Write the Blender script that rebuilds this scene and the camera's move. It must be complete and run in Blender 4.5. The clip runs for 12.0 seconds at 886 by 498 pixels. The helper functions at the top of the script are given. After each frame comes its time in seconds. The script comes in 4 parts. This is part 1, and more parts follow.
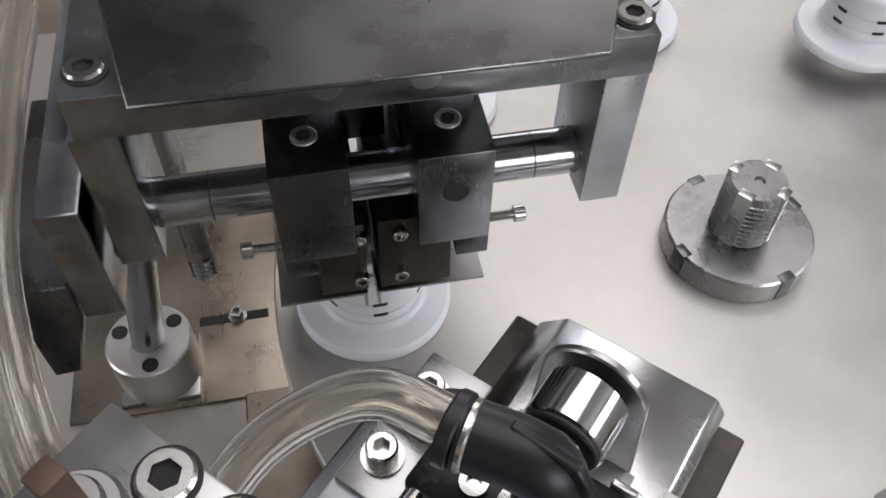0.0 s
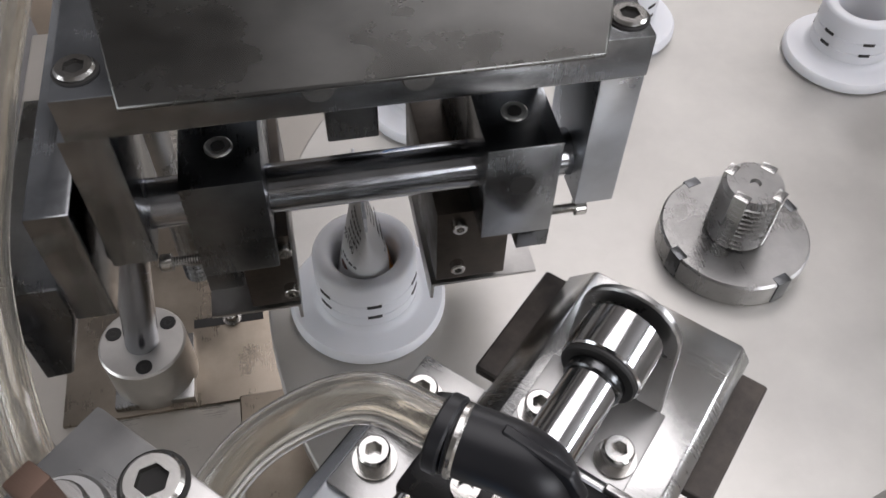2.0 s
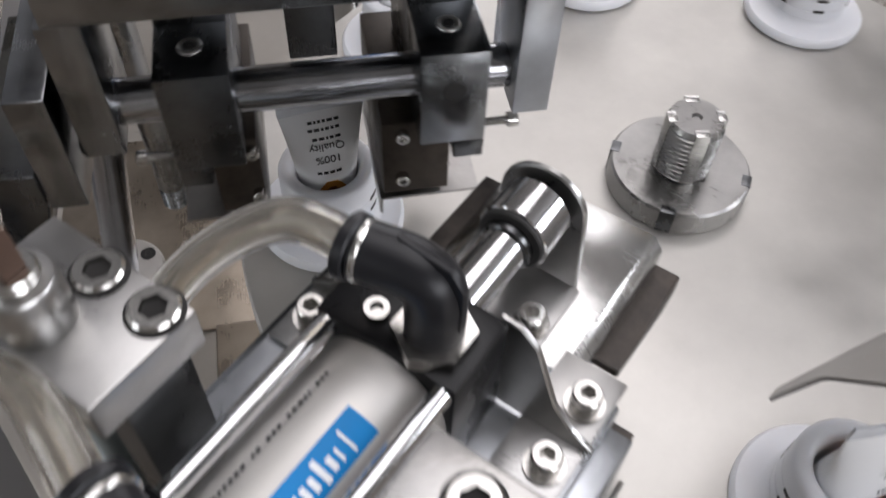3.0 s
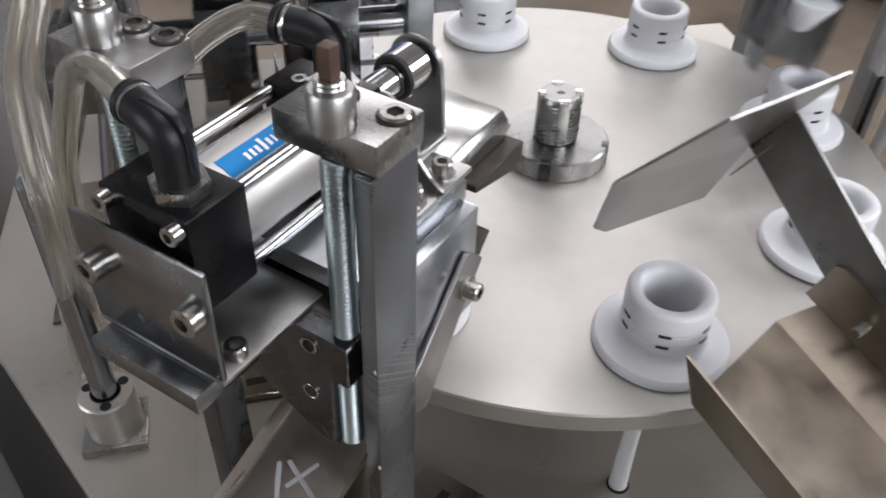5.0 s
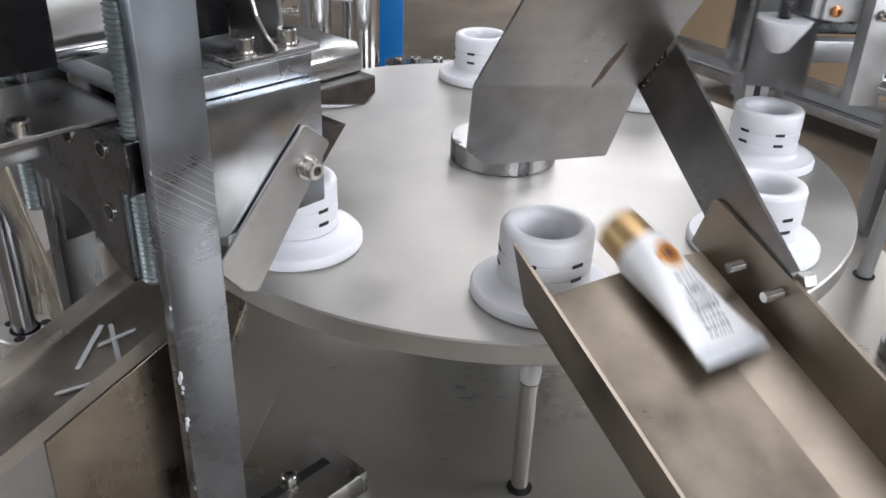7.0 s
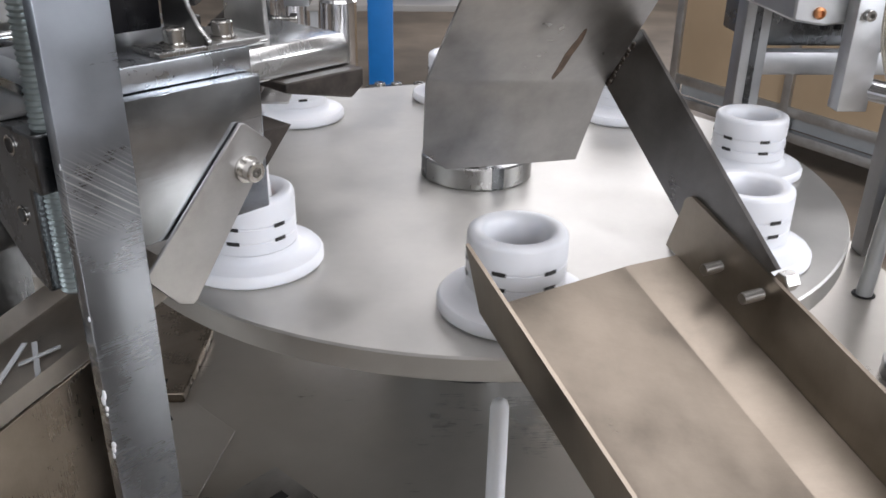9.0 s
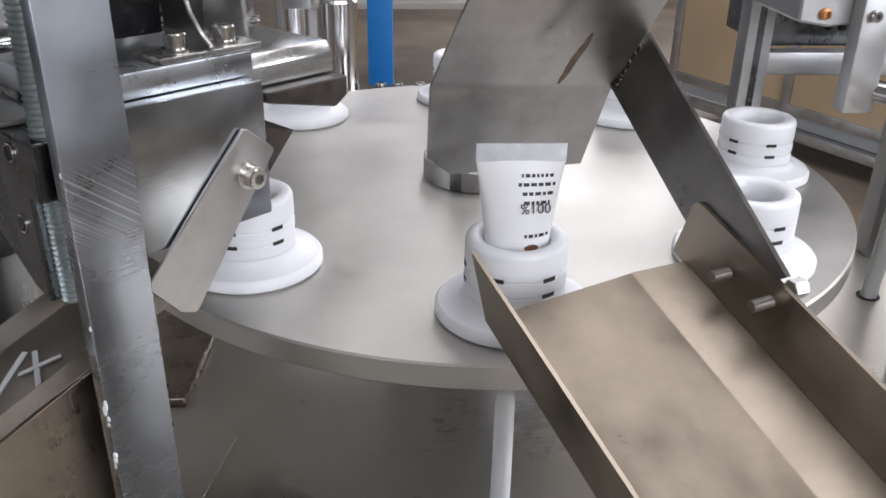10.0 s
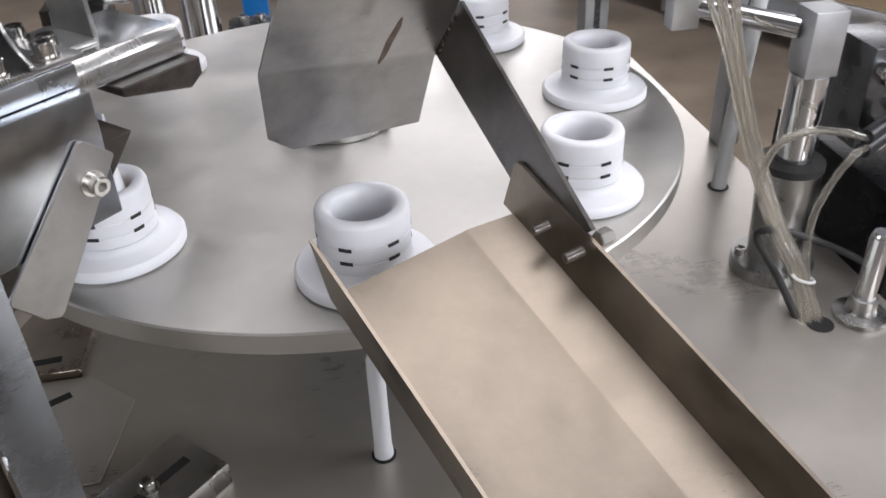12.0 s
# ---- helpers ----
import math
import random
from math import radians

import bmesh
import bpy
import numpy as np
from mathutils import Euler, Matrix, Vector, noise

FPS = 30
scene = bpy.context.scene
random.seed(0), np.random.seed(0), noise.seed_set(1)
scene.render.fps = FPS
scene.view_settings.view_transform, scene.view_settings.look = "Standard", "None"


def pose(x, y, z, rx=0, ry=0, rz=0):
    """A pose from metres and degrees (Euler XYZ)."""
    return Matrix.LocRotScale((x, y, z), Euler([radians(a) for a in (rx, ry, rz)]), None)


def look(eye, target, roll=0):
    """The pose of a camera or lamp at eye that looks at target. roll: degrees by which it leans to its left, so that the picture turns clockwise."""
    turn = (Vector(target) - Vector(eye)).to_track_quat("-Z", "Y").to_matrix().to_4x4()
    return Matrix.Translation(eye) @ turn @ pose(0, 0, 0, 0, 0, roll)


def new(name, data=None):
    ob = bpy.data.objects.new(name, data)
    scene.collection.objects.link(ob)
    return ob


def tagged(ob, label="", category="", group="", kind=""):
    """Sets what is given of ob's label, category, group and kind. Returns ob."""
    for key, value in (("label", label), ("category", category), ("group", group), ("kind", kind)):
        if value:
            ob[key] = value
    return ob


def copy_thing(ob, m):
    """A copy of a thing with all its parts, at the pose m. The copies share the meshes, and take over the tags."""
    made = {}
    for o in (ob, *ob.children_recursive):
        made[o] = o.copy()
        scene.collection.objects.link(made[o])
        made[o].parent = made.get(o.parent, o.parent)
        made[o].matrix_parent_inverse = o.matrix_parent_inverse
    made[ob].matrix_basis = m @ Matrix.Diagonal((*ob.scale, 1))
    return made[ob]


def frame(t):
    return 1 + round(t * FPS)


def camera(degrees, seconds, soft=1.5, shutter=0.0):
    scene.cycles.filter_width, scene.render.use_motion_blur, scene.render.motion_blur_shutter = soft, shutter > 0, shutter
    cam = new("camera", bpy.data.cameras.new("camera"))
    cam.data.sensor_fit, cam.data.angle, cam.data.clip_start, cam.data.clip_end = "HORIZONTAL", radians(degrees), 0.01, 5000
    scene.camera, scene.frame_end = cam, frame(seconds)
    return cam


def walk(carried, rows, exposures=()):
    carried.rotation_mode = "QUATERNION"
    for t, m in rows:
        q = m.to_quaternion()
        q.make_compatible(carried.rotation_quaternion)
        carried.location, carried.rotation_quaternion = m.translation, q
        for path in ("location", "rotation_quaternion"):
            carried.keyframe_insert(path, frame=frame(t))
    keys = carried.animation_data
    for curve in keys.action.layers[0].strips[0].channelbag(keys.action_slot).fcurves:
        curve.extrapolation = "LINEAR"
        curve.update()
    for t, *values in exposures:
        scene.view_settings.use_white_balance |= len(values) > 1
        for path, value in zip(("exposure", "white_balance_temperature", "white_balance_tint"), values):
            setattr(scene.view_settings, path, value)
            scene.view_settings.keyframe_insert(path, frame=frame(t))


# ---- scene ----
# ---- camera and its way ----
cam = camera(54.80, 12.0, soft=1.6, shutter=0.5)
walk(cam, [
    (0.0, pose(-0.1641, -0.1928, 0.2764, 38.041, -0.959, -10.962)),
    (1.0, pose(-0.1643, -0.1930, 0.2762, 38.072, -1.109, -11.002)),
    (1.5, pose(-0.1630, -0.1924, 0.2758, 38.052, -1.102, -11.016)),
    (2.0, pose(-0.1630, -0.1921, 0.2755, 38.165, -1.162, -11.000)),
    (2.5, pose(-0.1609, -0.2003, 0.2726, 38.215, -1.092, -11.061)),
    (3.0, pose(-0.1538, -0.2289, 0.2764, 37.582, -1.823, -10.316)),
    (3.2, pose(-0.1545, -0.2463, 0.2792, 37.867, -2.271, -10.082)),
    (4.8, pose(-0.1541, -0.3619, 0.2759, 47.169, -1.796, -11.440)),
    (5.0, pose(-0.1573, -0.3809, 0.2756, 49.186, -1.601, -12.570)),
    (5.5, pose(-0.1414, -0.4191, 0.2677, 52.594, -1.505, -13.866)),
    (6.0, pose(-0.0959, -0.4467, 0.2426, 55.022, -1.928, -6.988)),
    (6.5, pose(-0.0797, -0.4592, 0.2102, 58.390, -1.937, -2.782)),
    (7.0, pose(-0.0615, -0.4530, 0.1838, 61.685, -1.893, -2.705)),
    (7.2, pose(-0.0635, -0.4487, 0.1780, 61.964, -1.887, -4.112)),
    (8.8, pose(-0.0420, -0.4376, 0.1621, 64.124, -1.261, -2.924)),
    (9.0, pose(-0.0413, -0.4387, 0.1608, 64.704, -0.854, -2.720)),
    (9.5, pose(-0.0414, -0.4339, 0.1593, 64.574, -0.968, -2.833)),
    (10.0, pose(-0.0431, -0.4341, 0.1622, 64.527, -0.770, -2.833)),
    (10.5, pose(-0.0383, -0.4381, 0.1700, 64.580, 0.100, -3.057)),
    (11.0, pose(-0.0227, -0.4407, 0.1776, 62.033, 0.669, -6.389)),
    (11.5, pose(-0.0085, -0.4403, 0.1830, 58.888, 1.542, -7.765)),
    (12.0, pose(-0.0164, -0.4436, 0.2017, 56.584, 1.997, -10.677)),
], exposures=[(0.0, -0.36, 6500, 15), (2.6, -0.36, 6500, 15), (5.0, -0.28, 6420, 14), (7.2, -0.14, 6300, 13), (9.0, -0.10, 6380, 14), (12.0, -0.15, 6400, 15)])

# ---- light: an industrial hall with high windows and roof lights ----
world = bpy.data.worlds.new("hall_sky")
scene.world = world
world.use_nodes = True
wn = world.node_tree
sky = wn.nodes.new("ShaderNodeTexSky")
sky.sky_type = "NISHITA"
sky.sun_disc = False
sky.sun_elevation = radians(48)
sky.sun_rotation = radians(20)
wn.links.new(sky.outputs[0], wn.nodes["Background"].inputs[0])
wn.nodes["Background"].inputs[1].default_value = 0.08


def window_light(name, eye, target, sx, sy, watts, colour):
    lamp = bpy.data.lights.new(name, "AREA")
    lamp.shape, lamp.size, lamp.size_y = "RECTANGLE", sx, sy
    lamp.energy, lamp.color = watts, colour
    ob = new(name, lamp)
    ob.matrix_world = look(eye, target)
    return ob


# daylight in the openings of the hall: far window band, east and south windows, roof lights
window_light("window_daylight_far", (3.2, 6.9, 2.5), (3.2, 0, 2.0), 5.6, 3.4, 220, (1.0, 0.985, 0.965))
window_light("window_daylight_east", (6.9, -0.8, 2.7), (0, -0.8, 1.9), 4.6, 1.9, 330, (0.93, 0.97, 1.0))
window_light("window_daylight_south", (2.6, -4.9, 1.9), (1.6, 0, 0.6), 3.6, 2.4, 235, (0.94, 0.97, 1.0))
# added fill lamp from the west, brightens the lower left; no known window
window_light("added_fill_west", (-6.9, -1.6, 1.5), (0, -1.0, 0.8), 4.0, 3.0, 190, (0.92, 0.98, 1.0))
window_light("roof_light", (0.65, 1.0, 4.38), (0.65, 1.0, 0), 3.4, 4.6, 175, (1.0, 0.985, 0.97))


# ---- materials ----
def nodes_of(name):
    m = bpy.data.materials.new(name)
    m.use_nodes = True
    return m, m.node_tree, m.node_tree.nodes["Principled BSDF"]


def metal(name, colour, rough, grain=(300, 6, 6), scratch=0.12, blotch=0.12, metallic=1.0, bump=0.05, wear=25.0, hatch=0.0, dent=0.0):
    """Machined metal: fine grain stretched one way, cloudy smears at a larger scale."""
    m, nt, b = nodes_of(name)
    n, l = nt.nodes, nt.links
    tc = n.new("ShaderNodeTexCoord")
    mp = n.new("ShaderNodeMapping")
    mp.inputs["Scale"].default_value = grain
    l.new(tc.outputs["Object"], mp.inputs["Vector"])
    fine = n.new("ShaderNodeTexNoise")
    fine.inputs["Scale"].default_value = 12.0
    fine.inputs["Detail"].default_value = 4.0
    l.new(mp.outputs[0], fine.inputs["Vector"])
    big = n.new("ShaderNodeTexNoise")
    big.inputs["Scale"].default_value = wear
    big.inputs["Detail"].default_value = 6.0
    big.inputs["Roughness"].default_value = 0.62
    l.new(tc.outputs["Object"], big.inputs["Vector"])
    r1 = n.new("ShaderNodeMapRange")
    r1.inputs["From Min"].default_value, r1.inputs["From Max"].default_value = 0.3, 0.7
    r1.inputs["To Min"].default_value, r1.inputs["To Max"].default_value = rough - scratch, rough + scratch
    l.new(big.outputs["Fac"], r1.inputs["Value"])
    add = n.new("ShaderNodeMath")
    add.operation = "MULTIPLY_ADD"
    add.inputs[1].default_value = scratch
    l.new(fine.outputs["Fac"], add.inputs[0])
    l.new(r1.outputs[0], add.inputs[2])
    l.new(add.outputs[0], b.inputs["Roughness"])
    ramp = n.new("ShaderNodeValToRGB")
    ramp.color_ramp.elements[0].position, ramp.color_ramp.elements[1].position = 0.32, 0.68
    ramp.color_ramp.elements[0].color = (*[c * (1 - blotch) for c in colour], 1)
    ramp.color_ramp.elements[1].color = (*[min(1, c * (1 + blotch * 0.6)) for c in colour], 1)
    l.new(big.outputs["Fac"], ramp.inputs[0])
    l.new(ramp.outputs[0], b.inputs["Base Color"])
    b.inputs["Metallic"].default_value = metallic
    if hatch:
        # slanting grinding scratches in uneven patches
        hm = n.new("ShaderNodeMapping")
        hm.inputs["Rotation"].default_value = (radians(18), radians(38), 0)
        l.new(tc.outputs["Object"], hm.inputs["Vector"])
        hs = n.new("ShaderNodeMapping")
        hs.inputs["Scale"].default_value = (4, 4, 1900)
        l.new(hm.outputs[0], hs.inputs["Vector"])
        hn = n.new("ShaderNodeTexNoise")
        hn.inputs["Scale"].default_value = 1.0
        hn.inputs["Detail"].default_value = 3.0
        l.new(hs.outputs[0], hn.inputs["Vector"])
        sep = n.new("ShaderNodeSeparateXYZ")
        l.new(tc.outputs["Object"], sep.inputs[0])
        away = n.new("ShaderNodeMath")
        away.operation = "SUBTRACT"
        away.inputs[1].default_value = 0.069
        l.new(sep.outputs["Z"], away.inputs[0])
        span = n.new("ShaderNodeMath")
        span.operation = "ABSOLUTE"
        l.new(away.outputs[0], span.inputs[0])
        k1 = n.new("ShaderNodeMapRange")
        k1.inputs["From Min"].default_value, k1.inputs["From Max"].default_value = 0.49, 0.62
        l.new(hn.outputs["Fac"], k1.inputs["Value"])
        k2 = n.new("ShaderNodeMapRange")
        k2.inputs["From Min"].default_value, k2.inputs["From Max"].default_value = 0.014, 0.007
        k2.inputs["To Max"].default_value = hatch
        l.new(span.outputs[0], k2.inputs["Value"])
        km = n.new("ShaderNodeMath")
        km.operation = "MULTIPLY"
        l.new(k1.outputs[0], km.inputs[0])
        l.new(k2.outputs[0], km.inputs[1])
        mix = n.new("ShaderNodeMix")
        mix.data_type = "RGBA"
        l.new(km.outputs[0], mix.inputs[0])
        l.new(ramp.outputs[0], mix.inputs[6])
        mix.inputs[7].default_value = (0.74, 0.74, 0.73, 1)
        l.new(mix.outputs[2], b.inputs["Base Color"])
        kr = n.new("ShaderNodeMath")
        kr.operation = "MULTIPLY_ADD"
        kr.inputs[1].default_value = 0.25
        l.new(km.outputs[0], kr.inputs[0])
        l.new(add.outputs[0], kr.inputs[2])
        l.new(kr.outputs[0], b.inputs["Roughness"])
    bp = n.new("ShaderNodeBump")
    bp.inputs["Strength"].default_value = bump
    bp.inputs["Distance"].default_value = 0.0006
    l.new(fine.outputs["Fac"], bp.inputs["Height"])
    l.new(bp.outputs[0], b.inputs["Normal"])
    if dent:
        soft = n.new("ShaderNodeTexNoise")
        soft.inputs["Scale"].default_value = wear * 0.8
        soft.inputs["Detail"].default_value = 2.0
        l.new(tc.outputs["Object"], soft.inputs["Vector"])
        b2 = n.new("ShaderNodeBump")
        b2.inputs["Strength"].default_value = dent
        b2.inputs["Distance"].default_value = 0.004
        l.new(soft.outputs["Fac"], b2.inputs["Height"])
        l.new(bp.outputs[0], b2.inputs["Normal"])
        l.new(b2.outputs[0], b.inputs["Normal"])
    return m


def plain(name, colour, rough=0.5, vary=0.08, scale=60.0, bump=0.03, metallic=0.0, sss=0.0, coat=0.0, specular=0.5):
    m, nt, b = nodes_of(name)
    b.inputs["Specular IOR Level"].default_value = specular
    n, l = nt.nodes, nt.links
    tc = n.new("ShaderNodeTexCoord")
    big = n.new("ShaderNodeTexNoise")
    big.inputs["Scale"].default_value = scale
    big.inputs["Detail"].default_value = 5.0
    l.new(tc.outputs["Object"], big.inputs["Vector"])
    ramp = n.new("ShaderNodeValToRGB")
    ramp.color_ramp.elements[0].position, ramp.color_ramp.elements[1].position = 0.3, 0.7
    ramp.color_ramp.elements[0].color = (*[c * (1 - vary) for c in colour], 1)
    ramp.color_ramp.elements[1].color = (*[min(1, c * (1 + vary * 0.5)) for c in colour], 1)
    l.new(big.outputs["Fac"], ramp.inputs[0])
    l.new(ramp.outputs[0], b.inputs["Base Color"])
    rr = n.new("ShaderNodeMapRange")
    rr.inputs["To Min"].default_value, rr.inputs["To Max"].default_value = max(0.02, rough - 0.1), rough + 0.1
    l.new(big.outputs["Fac"], rr.inputs["Value"])
    l.new(rr.outputs[0], b.inputs["Roughness"])
    b.inputs["Metallic"].default_value = metallic
    fine = n.new("ShaderNodeTexNoise")
    fine.inputs["Scale"].default_value = scale * 18
    fine.inputs["Detail"].default_value = 2.0
    l.new(tc.outputs["Object"], fine.inputs["Vector"])
    bp = n.new("ShaderNodeBump")
    bp.inputs["Strength"].default_value = bump
    bp.inputs["Distance"].default_value = 0.0005
    l.new(fine.outputs["Fac"], bp.inputs["Height"])
    l.new(bp.outputs[0], b.inputs["Normal"])
    if sss:
        b.inputs["Subsurface Weight"].default_value = sss
        b.inputs["Subsurface Radius"].default_value = (1.0, 0.95, 0.9)
        b.inputs["Subsurface Scale"].default_value = 0.004
    if coat:
        b.inputs["Coat Weight"].default_value = coat
        b.inputs["Coat Roughness"].default_value = 0.12
    return m


STEEL = metal("brushed_stainless", (0.42, 0.415, 0.405), 0.25, scratch=0.09, blotch=0.28, dent=0.04)
POLISHED = metal("polished_slide_steel", (0.60, 0.595, 0.58), 0.20, scratch=0.07, blotch=0.1)
STEEL_X = metal("ground_stainless", (0.50, 0.52, 0.545), 0.26, grain=(6, 300, 6), blotch=0.22, wear=35.0)
TABLE_STEEL = metal("turned_table_stainless", (0.545, 0.53, 0.50), 0.42, grain=(14, 14, 14), scratch=0.10, blotch=0.14, bump=0.03, wear=16.0)
DECK_STEEL = metal("deck_stainless", (0.49, 0.46, 0.415), 0.28, grain=(4, 220, 4), scratch=0.08, blotch=0.16, metallic=0.68, wear=8.0)
SHEET = metal("sheet_stainless", (0.41, 0.40, 0.385), 0.32, grain=(5, 5, 160), scratch=0.12, blotch=0.2, wear=55.0)
SCRAP_STEEL = metal("scrap_channel_sheet", (0.64, 0.60, 0.55), 0.32, grain=(5, 160, 5), scratch=0.10, blotch=0.2, wear=40.0, dent=0.06)
# on the left deck this brown also stands in for warm reflections
BROWN_SHEET = metal("brownish_deck_sheet", (0.31, 0.265, 0.215), 0.26, grain=(160, 5, 5), scratch=0.10, blotch=0.25, wear=30.0)
POST_STEEL = metal("ground_post_steel", (0.36, 0.375, 0.41), 0.20, grain=(6, 6, 200), scratch=0.06, blotch=0.15)
FLANGE_STEEL = metal("turned_flange_steel", (0.62, 0.60, 0.57), 0.38, grain=(14, 14, 14), scratch=0.08, blotch=0.12, wear=40.0)
BAR_SHEET = metal("dull_flat_bar", (0.21, 0.20, 0.19), 0.30, grain=(5, 5, 160), scratch=0.10, blotch=0.25, wear=40.0)
CHUTE_STEEL = metal("stained_chute_sheet", (0.31, 0.265, 0.215), 0.31, grain=(5, 160, 5), scratch=0.16, blotch=0.34, wear=22.0, dent=0.40)
COLUMN_STEEL = metal("scratched_column_steel", (0.27, 0.285, 0.31), 0.24, grain=(6, 6, 200), blotch=0.22, wear=18.0, hatch=0.4, dent=0.05)
BLOCK_STEEL = metal("smudged_block_steel", (0.46, 0.48, 0.505), 0.13, grain=(6, 6, 200), scratch=0.09, blotch=0.4, wear=24.0, dent=0.05)
PAD_STEEL = metal("blackened_knife_holder", (0.055, 0.045, 0.038), 0.42, grain=(10, 90, 90), blotch=0.6, metallic=0.4, wear=90.0)
BAR_STEEL = metal("worn_guide_bar", (0.36, 0.365, 0.38), 0.14, scratch=0.06, blotch=0.3, wear=60.0, bump=0.01)
DARK_STEEL = metal("blackened_tool_steel", (0.15, 0.155, 0.16), 0.24, grain=(120, 8, 8), scratch=0.09, blotch=0.35, wear=35.0)
COVER_STEEL = metal("dark_cover_sheet", (0.17, 0.168, 0.16), 0.24, grain=(5, 5, 5), scratch=0.08, blotch=0.25, wear=20.0, dent=0.08)
PLATE_STEEL = metal("blued_plate_steel", (0.30, 0.31, 0.32), 0.17, scratch=0.09, blotch=0.35, wear=40.0, dent=0.05)
RUSTY = metal("rusted_spindle_steel", (0.13, 0.083, 0.063), 0.5, blotch=0.4, metallic=0.7)
BROWN_STEEL = metal("oxidised_heater_steel", (0.070, 0.058, 0.048), 0.36, grain=(10, 90, 90), blotch=0.4, metallic=0.85, wear=90.0)
CHROME = metal("polished_chrome_rod", (0.66, 0.66, 0.67), 0.10, scratch=0.04, blotch=0.05, bump=0.01)
BOLT = metal("stainless_bolt", (0.52, 0.505, 0.48), 0.19, scratch=0.07)
ZINC = metal("zinc_plated_thread", (0.36, 0.40, 0.40), 0.32)
ALU = metal("anodised_aluminium", (0.50, 0.505, 0.51), 0.36, grain=(5, 5, 60), blotch=0.16, bump=0.02)
ALU_LIGHT = metal("cylinder_barrel_aluminium", (0.62, 0.605, 0.58), 0.44, grain=(200, 5, 5), blotch=0.05, bump=0.02)
BLACK = plain("black_anodised", (0.006, 0.006, 0.007), 0.28, vary=0.3, specular=0.25)
BLACK_PLASTIC = plain("black_plastic", (0.010, 0.010, 0.012), 0.38, vary=0.2, specular=0.35)
# near-black colour that paints the shade inside holes which are not cut
HOLE_SHADE = plain("painted_hole_shade", (0.012, 0.011, 0.010), 0.7)
POM = plain("white_acetal", (0.77, 0.775, 0.80), 0.36, vary=0.03, scale=40, sss=0.5)
TUBE_WHITE = plain("white_tube_laminate", (0.82, 0.825, 0.83), 0.30, vary=0.02, coat=0.15)
FIN = plain("sealed_tube_end", (0.66, 0.68, 0.71), 0.25, vary=0.1, scale=150, coat=0.3)
GOLD = metal("gold_cap", (0.62, 0.42, 0.20), 0.32, grain=(5, 5, 5), metallic=0.75)
INK = plain("black_ink", (0.02, 0.02, 0.022), 0.5)
ORANGE_INK = plain("honey_orange_ink", (0.62, 0.27, 0.05), 0.45)
BROWN_INK = plain("brown_ink", (0.16, 0.045, 0.02), 0.45)
WELD = metal("dark_weld_bead", (0.09, 0.075, 0.065), 0.3, grain=(20, 20, 20), blotch=0.5, wear=300.0)
SCORCH = plain("weld_scorch", (0.115, 0.078, 0.055), 0.45, vary=0.6, scale=300)
BLUE = plain("blue_label", (0.005, 0.22, 0.56), 0.42, vary=0.03, specular=0.2)
WHITE_INK = plain("white_ink", (0.85, 0.87, 0.9), 0.4)
BLUE_PAINT = plain("blue_paint", (0.01, 0.17, 0.50), 0.4)
COPPER = metal("copper_fitting", (0.72, 0.34, 0.16), 0.3)
SCRAP = plain("trimmed_plastic", (0.55, 0.56, 0.57), 0.4)
CONCRETE = plain("hall_concrete", (0.225, 0.180, 0.138), 0.5, vary=0.5, scale=2.6, bump=0.2)
WALL = plain("hall_wall_paint", (0.34, 0.325, 0.305), 0.8, vary=0.08, scale=1.5)
CEIL = plain("hall_ceiling_paint", (0.22, 0.215, 0.21), 0.8, vary=0.05, scale=1.5)
TAN = plain("tan_cabinet_panel", (0.42, 0.31, 0.20), 0.35, vary=0.1, scale=4)
GREY_PAINT = plain("grey_cabinet_paint", (0.40, 0.41, 0.42), 0.45, vary=0.08, scale=6)
GREY_MID = plain("grey_enamel", (0.20, 0.20, 0.205), 0.4, vary=0.15, scale=8)
BLACK_RUBBER = plain("black_rubber", (0.02, 0.019, 0.018), 0.6)


def clear_hose_material(name, colour, rough):
    m, nt, b = nodes_of(name)
    b.inputs["Base Color"].default_value = (*colour, 1)
    b.inputs["Roughness"].default_value = rough
    b.inputs["IOR"].default_value = 1.38
    b.inputs["Transmission Weight"].default_value = 0.95
    return m


MILKY = plain("milky_polyethylene", (0.70, 0.70, 0.69), 0.30, vary=0.05, sss=0.4)
HOSE = clear_hose_material("clear_pvc_hose", (0.74, 0.71, 0.65), 0.07)


# ---- mesh tools ----
def loft(rings, cap0=True, cap1=True, bm=None, close=True):
    """Skin rings of equal point counts into a surface."""
    bm = bm or bmesh.new()
    vs = [[bm.verts.new(p) for p in ring] for ring in rings]
    n = len(vs[0])
    for a, b in zip(vs, vs[1:]):
        for i in range(n if close else n - 1):
            j = (i + 1) % n
            bm.faces.new((a[i], a[j], b[j], b[i]))
    if cap0:
        bm.faces.new(list(reversed(vs[0])))
    if cap1:
        bm.faces.new(vs[-1])
    return bm


def ring(r, z, n=32, cx=0.0, cy=0.0):
    return [(cx + r * math.cos(2 * math.pi * i / n), cy + r * math.sin(2 * math.pi * i / n), z) for i in range(n)]


def lathe(profile, n=32, cx=0.0, cy=0.0, bm=None, caps=(True, True)):
    """Turned body from (radius, height) pairs."""
    return loft([ring(r, z, n, cx, cy) for r, z in profile], caps[0], caps[1], bm)


